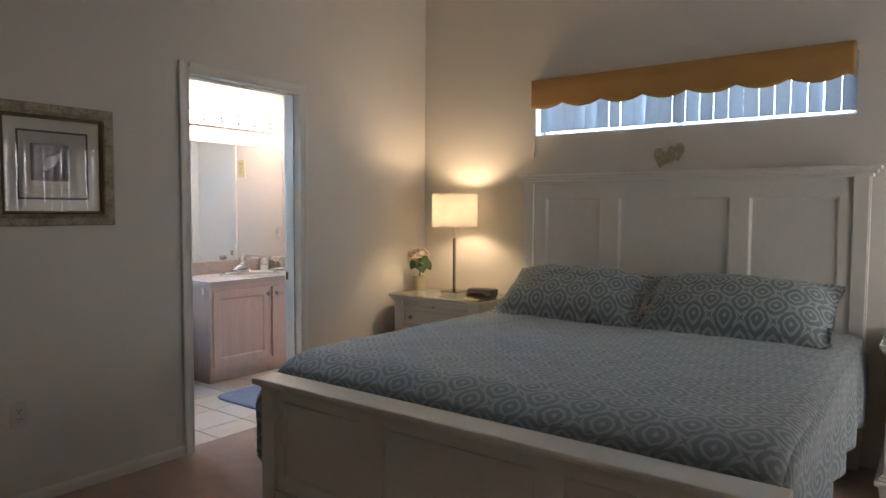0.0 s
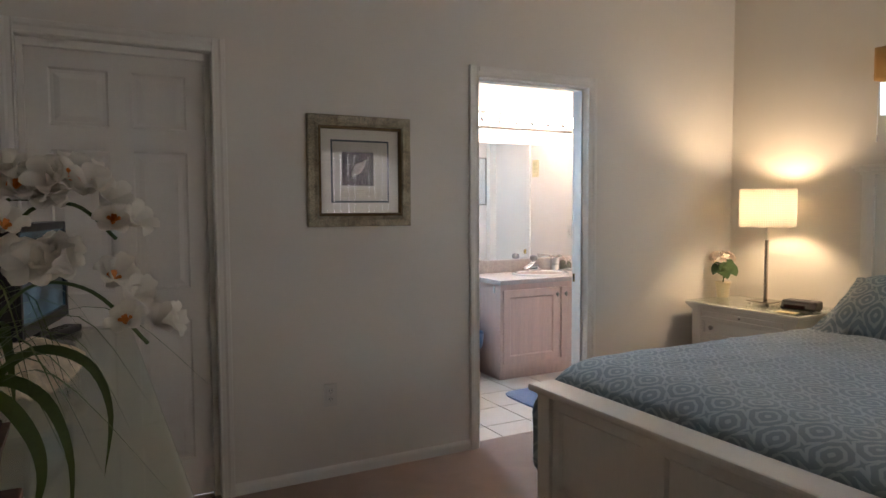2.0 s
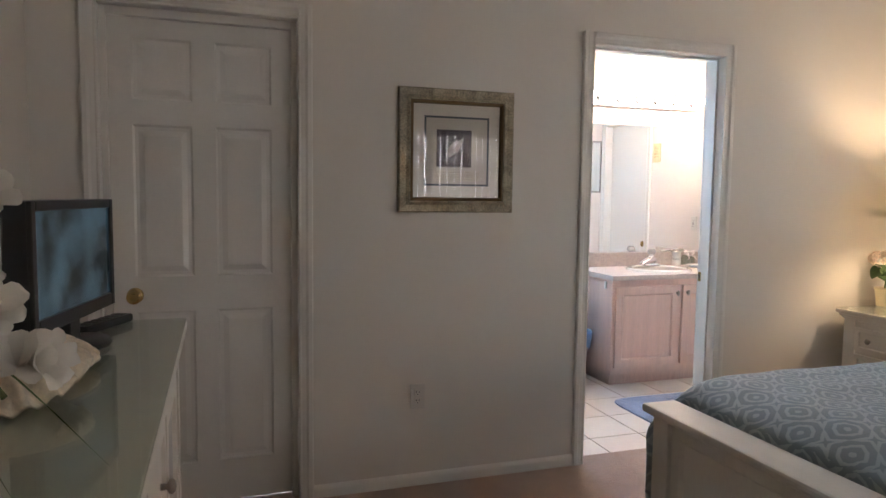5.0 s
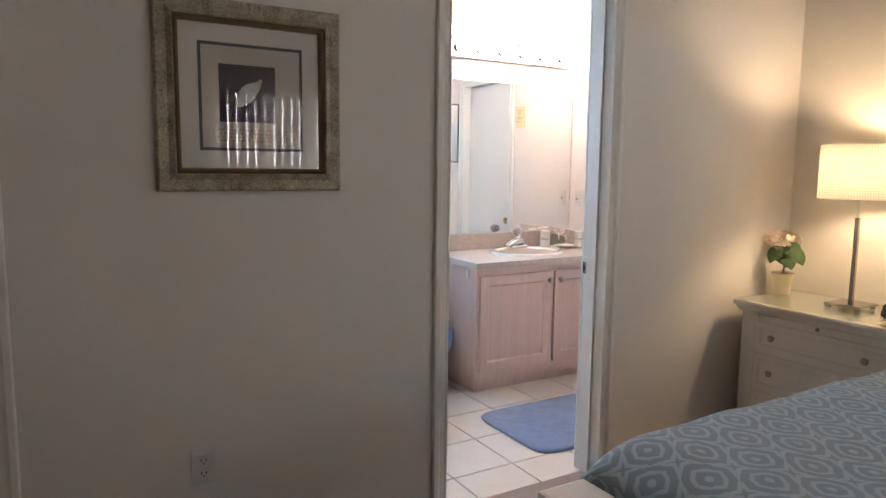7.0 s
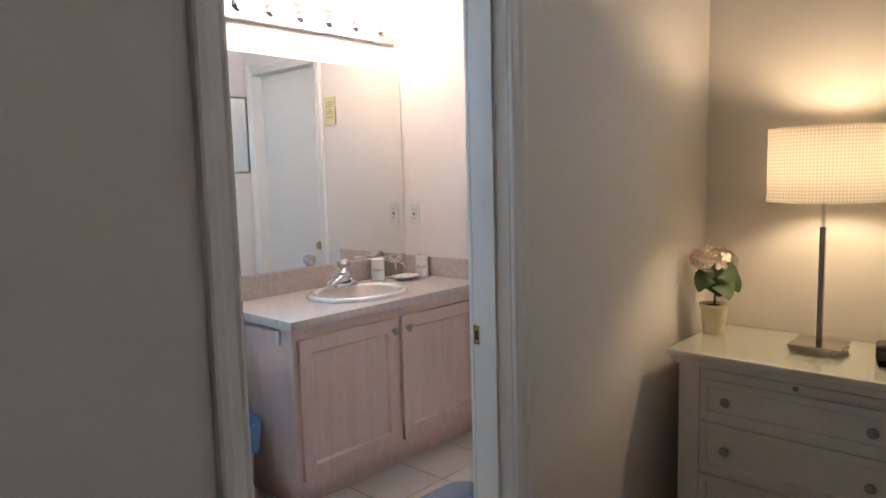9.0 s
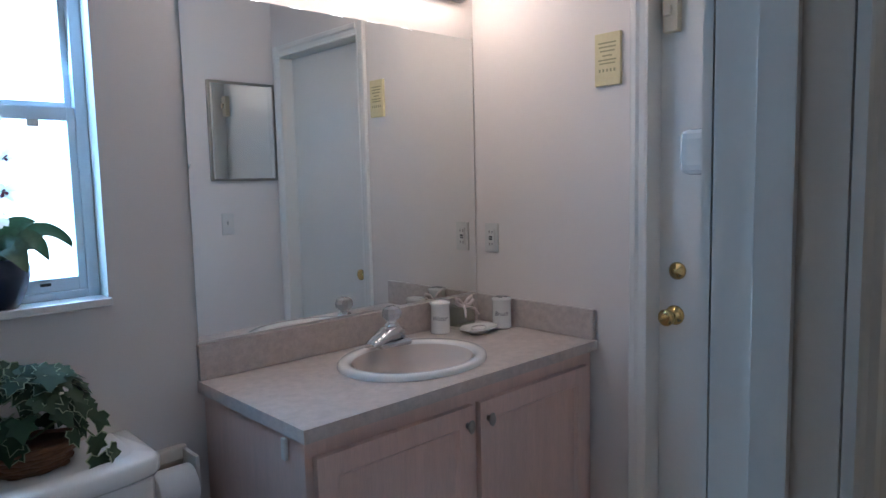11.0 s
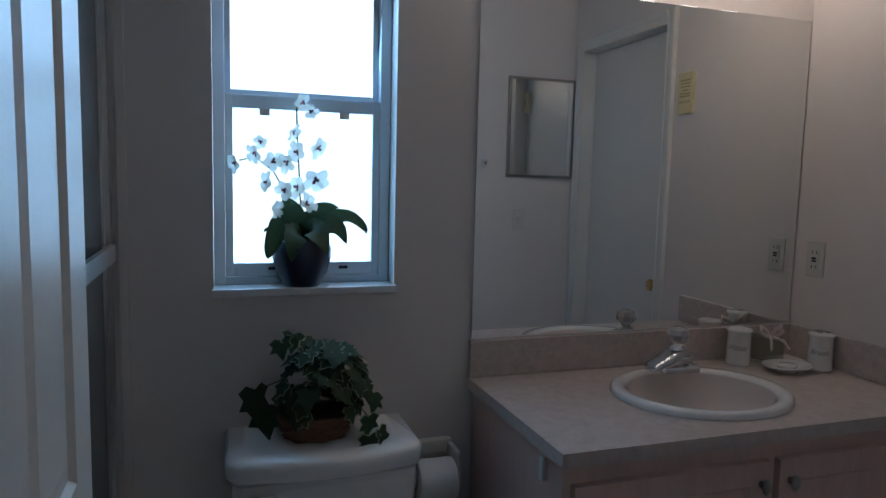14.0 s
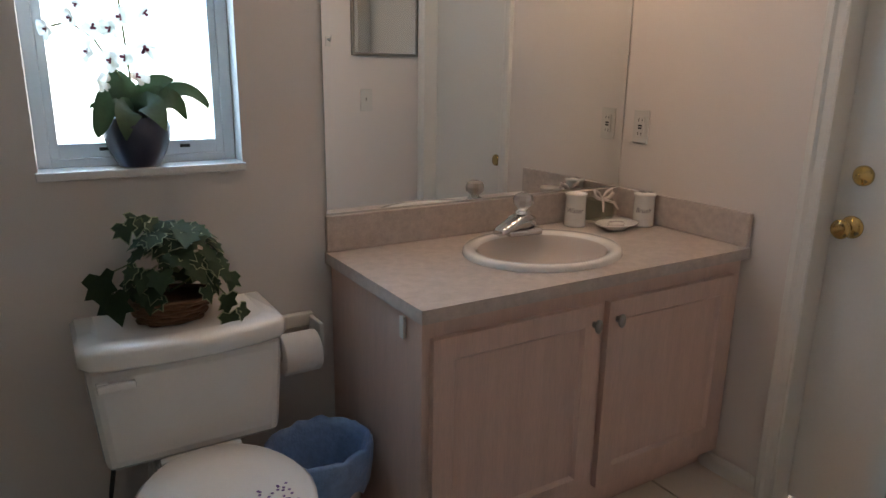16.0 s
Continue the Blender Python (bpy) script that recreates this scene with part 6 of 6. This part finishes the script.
# ---- on the nightstand ----
NZ = 0.7515
fp = thing("potted_flower", pose(1.848, -0.112, NZ) @ Matrix.Diagonal((1.12, 1.12, 1.08, 1)), "pale pink hydrangea in a small cream pot", "plant")
part("pot", lathe([(0, 0), (0.030, 0), (0.033, 0.004), (0.042, 0.085), (0.046, 0.088), (0.046, 0.098), (0.040, 0.098), (0.038, 0.085), (0, 0.083)], 24), CREAM, fp)
part("soil", lathe([(0, 0.087), (0.038, 0.086), (0.030, 0.090), (0, 0.092)], 16), SOIL, fp)
part("stem", tube([(0, 0, 0.088), (0.004, -0.003, 0.14), (0.0, 0, 0.23)], 0.004), STEM, fp)
for a, l, z in ((-60, 0.075, 0.165), (-120, 0.070, 0.150), (30, 0.07, 0.16), (150, 0.06, 0.17), (-95, 0.065, 0.19)):
    c, s = math.cos(radians(a)), math.sin(radians(a))
    part("leaf", blade([(0, 0, z - 0.02), (0.4 * l * c, 0.4 * l * s, z + 0.02), (0.8 * l * c, 0.8 * l * s, z), (l * c, l * s, z - 0.030)], 0.037, 0.2, 10, 0.85, (-0.7, -0.3, 0.6)), ROUNDLEAF, fp)
rr = random.Random(8)
hy = bmesh.new()
for k in range(46):
    d = Vector((rr.gauss(0, 1), rr.gauss(0, 1), rr.gauss(0.3, 0.9))).normalized()
    p = Vector((0, 0.008, 0.245)) + Vector((d.x * 0.062, d.y * 0.074, d.z * 0.038))
    join(hy, bloom(p, d, 0.020, 4, 0.15, k + 40))
tagged(part("flower_head", hy, PINKPETAL, fp, "clustered pale pink petals"), kind="stuff")

ck = thing("clock_radio", pose(1.760, -0.735, NZ, 0, 0, -80), "low black clock radio", "clock")
cb = box(bmesh.new(), -0.10, 0.10, -0.055, 0.060, 0.004, 0.060, 0.016, 3)
for v in cb.verts:
    if v.co.z > 0.04 and v.co.y < 0:
        v.co.y += 0.02
part("case", cb, BLACK, ck)
part("display", boxes((-0.075, 0.045, -0.0565, -0.052, 0.014, 0.034, 0.001)), mat("dark_display", (0.03, 0.012, 0.012), 0.1, bump=0), ck)
for i in range(4):
    part("button", boxes((-0.07 + 0.034 * i, -0.046 + 0.034 * i, -0.005, 0.012, 0.0595, 0.0635, 0.001)), GREYB, ck)
for x in (-0.08, 0.08):
    for y in (-0.04, 0.045):
        part("foot", boxes((x - 0.008, x + 0.008, y - 0.008, y + 0.008, 0, 0.0045)), GREYB, ck)
cs = thing("note_card", pose(1.612, -0.745, NZ, 0, 0, -84), "small printed card on the glass top", "card")
part("card", boxes((-0.055, 0.055, -0.035, 0.035, 0, 0.003, 0.0008)), PAPER, cs)
part("print_line", boxes((-0.045, 0.045, -0.020, -0.014, 0.003, 0.0034)), INK, cs)
part("print_line", boxes((-0.045, 0.030, -0.005, 0.001, 0.003, 0.0034)), INK, cs)

# ---- sliding door behind the camera ----
sd_ = thing("sliding_door", (0, 0, 0), "sliding glass door in the south wall behind vertical blinds", "door", kind="structure")
part("frame", boxes((SX0 + 0.001, SX0 + 0.05, YS - 0.14, YS - 0.08, 0.005, SH - 0.001), (SX1 - 0.05, SX1 - 0.001, YS - 0.14, YS - 0.08, 0.005, SH - 0.001), (SX0 + 0.05, SX1 - 0.05, YS - 0.14, YS - 0.08, SH - 0.05, SH - 0.001), (SX0 + 0.05, SX1 - 0.05, YS - 0.14, YS - 0.08, 0.005, 0.05), (-0.24, -0.16, YS - 0.14, YS - 0.08, 0.05, SH - 0.05)), VINYL, sd_)
sp2 = part("pane", boxes((SX0 + 0.05, SX1 - 0.05, YS - 0.115, YS - 0.110, 0.05, SH - 0.05)), GLASS, sd_)
sp2.visible_shadow = False
tagged(mesh_ob("backdrop_south", boxes((-6, 6, -8.02, -8, -0.1, 4.5)), HAZE), "bright hazy daylight outside", "daylight", kind="structure")
vd = thing("vertical_blind", (0, YS + 0.05, 0), "long pale vertical blind, partly open", "blind")
part("head_rail", boxes((SX0 - 0.05, SX1 + 0.05, -0.045, 0.02, SH + 0.02, SH + 0.07, 0.003)), VINYL, vd)
PALEB = mat("pale_blind_slat", (0.72, 0.70, 0.66), 0.5, vary=0.04)
slm = bpy.data.meshes.new("slat")
sb = box(bmesh.new(), -0.044, 0.044, -0.001, 0.001, 0.03, SH + 0.02)
sb.to_mesh(slm)
sb.free()
slm.materials.append(PALEB)
for i in range(19):
    s_ = new("slat", slm)
    s_.parent = vd
    s_.location, s_.rotation_euler = (SX0 + 0.04 + i * 0.092, 0.0, 0), (0, 0, radians(-19 if i % 5 in (1, 3) else 26 + 5 * math.sin(i * 2.1)))

# ---- ivy on the toilet tank ----
iv = thing("ivy_plant", pose(0.415, 1.565, 0.7215) @ Matrix.Diagonal((1, 1, 1.14, 1)), "variegated ivy in a small wicker basket", "plant")
WICK = mat("brown_wicker", (0.13, 0.055, 0.022), 0.6, vary=0.3, scale=30)
bk = bmesh.new()
for lv in range(6):
    z = 0.006 + 0.009 * lv
    r = 0.062 + 0.0035 * lv
    pts = [((r + 0.003 * (-1) ** (i // 2 + lv)) * 1.2 * math.cos(2 * math.pi * i / 32),
            (r + 0.003 * (-1) ** (i // 2 + lv)) * 0.9 * math.sin(2 * math.pi * i / 32), z) for i in range(33)]
    join(bk, tube(pts, 0.0055, 6))
part("basket", bk, WICK, iv, "woven brown basket")
part("basket_base", lathe([(0, 0), (0.060, 0), (0.064, 0.006), (0.074, 0.050), (0, 0.050)], 24, 1.18, 0.88), WICK, iv)


def ivy_leaf(s, grow=0.0):
    """A five-lobed leaf, cupped along its midrib, lying in its own xy plane with the stalk at the origin."""
    out = [(0, -0.02), (0.32, -0.16), (0.62, 0.02), (0.44, 0.24), (0.62, 0.52), (0.30, 0.56), (0.0, 1.0), (-0.30, 0.56), (-0.62, 0.52), (-0.44, 0.24), (-0.62, 0.02), (-0.32, -0.16)]
    bm = bmesh.new()
    c = bm.verts.new((0, 0.32 * s, 0.0))
    ring = []
    for x, y in out:
        dx, dy = x, y - 0.32
        k = (1 + grow)
        ring.append(bm.verts.new((dx * k * s, (0.32 + dy * k) * s, (0.16 * abs(x) - 0.10 * max(y, 0) ** 2) * s)))
    for i in range(len(ring)):
        bm.faces.new((c, ring[i], ring[(i + 1) % len(ring)])).smooth = True
    return bm


rr = random.Random(21)
spots = []
for k in range(112):
    a, e = rr.uniform(0, 2 * math.pi), rr.uniform(-0.05, 1.35)
    d = Vector((math.cos(a) * math.cos(e), math.sin(a) * math.cos(e) * 0.72, math.sin(e)))
    spots.append((Vector((0.02 + 0.105 * d.x, 0.105 * d.y, 0.075 + 0.125 * d.z)) + Vector([rr.uniform(-0.012, 0.012) for _ in range(3)]), d, rr.uniform(0.036, 0.055)))
for p, d, s in (((-0.148, -0.03, 0.118), (-1, -0.6, -0.1), 0.072), ((-0.128, -0.04, 0.080), (-0.7, -0.8, -0.6), 0.070), ((-0.085, 0.0, 0.215), (-0.7, -0.6, 0.4), 0.050), ((-0.055, 0.01, 0.225), (0.2, -0.8, 0.5), 0.050), ((-0.03, 0.0, 0.212), (0.7, -0.6, 0.3), 0.046),
                ((0.120, -0.06, 0.050), (0.6, -0.8, -0.5), 0.052), ((0.145, -0.075, 0.022), (0.9, -0.5, 0.1), 0.050), ((0.115, -0.09, 0.016), (0.2, -0.9, -0.2), 0.050), ((0.140, -0.02, 0.090), (0.8, -0.6, 0.2), 0.054)):
    spots.append((Vector(p), Vector(d).normalized(), s))
for k, (p, d, s) in enumerate(spots):
    up = (d + Vector((0, -0.25, 0.45))).normalized()
    tipw = (d * 0.7 + Vector((rr.uniform(-0.6, 0.6), rr.uniform(-0.5, 0.2), -0.55))).normalized()
    tipw = (tipw - up * tipw.dot(up)).normalized()
    m3 = Matrix((tipw.cross(up), tipw, up)).transposed().to_4x4()
    m = Matrix.Translation(p) @ m3
    plain = k in (112, 113) or (k < 112 and k % 2 == 0)
    lf = part("leaf", ivy_leaf(s, -0.07 if not plain else 0.05), IVY, iv)
    lf.matrix_local = m @ Matrix.Translation((0, 0, 0.0012))
    if not plain:
        rim = part("leaf_margin", ivy_leaf(s, 0.04), IVYRIM, lf, "pale leaf margin")
        rim.matrix_local = Matrix.Translation((0, 0, -0.0012))
for e in ((-0.148, -0.03, 0.118), (-0.08, 0, 0.21), (0.12, -0.06, 0.05), (0.14, -0.02, 0.09)):
    part("vine", tube([(0, 0, 0.06), (e[0] * 0.6, e[1] * 0.6, max(e[2], 0.09) + 0.015), e], 0.002, 5), STEM, iv)

# ---- orchid on the window sill ----
orc = thing("window_orchid", (0.398, 1.730, WZ0 + 0.003), "white and maroon orchid in a dark blue pot", "plant")
NAVY = mat("navy_glazed_pot", (0.012, 0.018, 0.045), 0.32, vary=0.2, scale=10, bump=0, clear=0.4)
part("pot", lathe([(0, 0), (0.046, 0), (0.049, 0.004), (0.066, 0.035), (0.078, 0.075), (0.080, 0.100), (0.070, 0.118), (0.068, 0.122), (0.064, 0.121), (0.066, 0.110), (0, 0.105)], 32), NAVY, orc)
part("moss", lathe([(0, 0.114), (0.054, 0.108), (0.040, 0.118), (0, 0.124)], 20), SOIL, orc)
for ln, w in (([(0, 0, 0.11), (-0.035, -0.02, 0.165), (-0.060, -0.035, 0.16), (-0.085, -0.045, 0.10), (-0.092, -0.05, 0.075)], 0.030),
              ([(0, -0.01, 0.11), (-0.020, -0.015, 0.17), (-0.045, -0.02, 0.215), (-0.055, -0.02, 0.225)], 0.034),
              ([(0.01, 0, 0.11), (0.03, -0.01, 0.18), (0.065, -0.015, 0.205), (0.095, -0.02, 0.208)], 0.026),
              ([(0.01, -0.01, 0.11), (0.05, -0.03, 0.16), (0.09, -0.035, 0.155), (0.115, -0.03, 0.11)], 0.032),
              ([(0.01, 0, 0.12), (0.06, 0, 0.17), (0.12, -0.01, 0.185), (0.165, -0.01, 0.155), (0.172, -0.01, 0.135)], 0.020),
              ([(0, -0.01, 0.11), (0.02, -0.045, 0.15), (0.04, -0.07, 0.13), (0.055, -0.085, 0.09)], 0.034),
              ([(0, -0.01, 0.11), (-0.015, -0.045, 0.14), (-0.03, -0.07, 0.115), (-0.035, -0.08, 0.07)], 0.032),
              ([(-0.01, 0.0, 0.11), (-0.05, -0.01, 0.15), (-0.09, -0.015, 0.150), (-0.100, -0.015, 0.140)], 0.008)):
    part("leaf", blade(ln, w * 1.05, 0.2, 12, 0.8, (0.1, -0.85, 0.5)), LEAF, orc)
stems = ([(0, 0, 0.11), (-0.006, -0.01, 0.24), (-0.012, -0.01, 0.36), (-0.016, -0.015, 0.46), (-0.008, -0.02, 0.50)],
         [(-0.005, 0, 0.11), (-0.030, -0.015, 0.22), (-0.075, -0.02, 0.30), (-0.120, -0.02, 0.335), (-0.160, -0.02, 0.325)])
for st in stems:
    part("flower_stem", tube(st, 0.0028, 6), STEM, orc)
fl = ((-0.165, 0.318, 0.026), (-0.115, 0.345, 0.030), (-0.080, 0.325, 0.030), (-0.105, 0.375, 0.022), (-0.088, 0.270, 0.030), (-0.038, 0.325, 0.030), (-0.012, 0.350, 0.032), (0.035, 0.365, 0.032),
      (-0.030, 0.405, 0.026), (0.030, 0.285, 0.040), (-0.010, 0.260, 0.034), (-0.045, 0.255, 0.030), (0.004, 0.215, 0.030), (-0.006, 0.480, 0.026), (0.020, 0.455, 0.022), (-0.075, 0.205, 0.026))
rr = random.Random(31)
for k, (x, z, r) in enumerate(fl):
    p = Vector((x, -0.03 + rr.uniform(-0.012, 0.012), z))
    fc = (rr.uniform(-1.8, 1.2), -1, rr.uniform(-0.9, 0.5))
    fo = part("flower", bloom(p, fc, r * 0.98, 5, rr.uniform(0.2, 0.6), 900 + k), PETAL, orc)
    if k < 15:
        part("lip", bloom(p + Vector(fc).normalized() * 0.005, fc, r * 0.30, 3, 0.6, 950 + k), MAROON, fo, "maroon lip")


# ---- small box on the partition beside the bathroom doorway ----
wb = thing("wall_box", (0.872, WT + 0.001, 1.362), "small rounded white plastic box fixed to the wall beside the doorway", "wall box")
part("back_plate", boxes((-0.006, 0.096, 0.0, 0.008, -0.004, 0.060, 0.002)), PORC, wb)
part("cover", box(bmesh.new(), 0.0, 0.09, 0.008, 0.100, 0.0, 0.056, 0.012, 3), PORC, wb, "rounded white cover")

# ---- floor tiles ----
TS, GAP = 0.318, 0.006
tile_mesh = bpy.data.meshes.new("tile")
tb = box(bmesh.new(), GAP / 2, TS - GAP / 2, GAP / 2, TS - GAP / 2, -0.006, 0.0, 0.0018, 1)
tb.to_mesh(tile_mesh)
tb.free()
tile_mesh.materials.append(TILE)
x = 0.862 - 6 * TS
while x < XW:
    y = 0.940 - 3 * TS
    while y < YM:
        if x > -0.05 - TS:
            t_ = new("tile", tile_mesh)
            t_.parent = bath_floor
            t_.location = (x, y, 0.0)
        y += TS
    x += TS
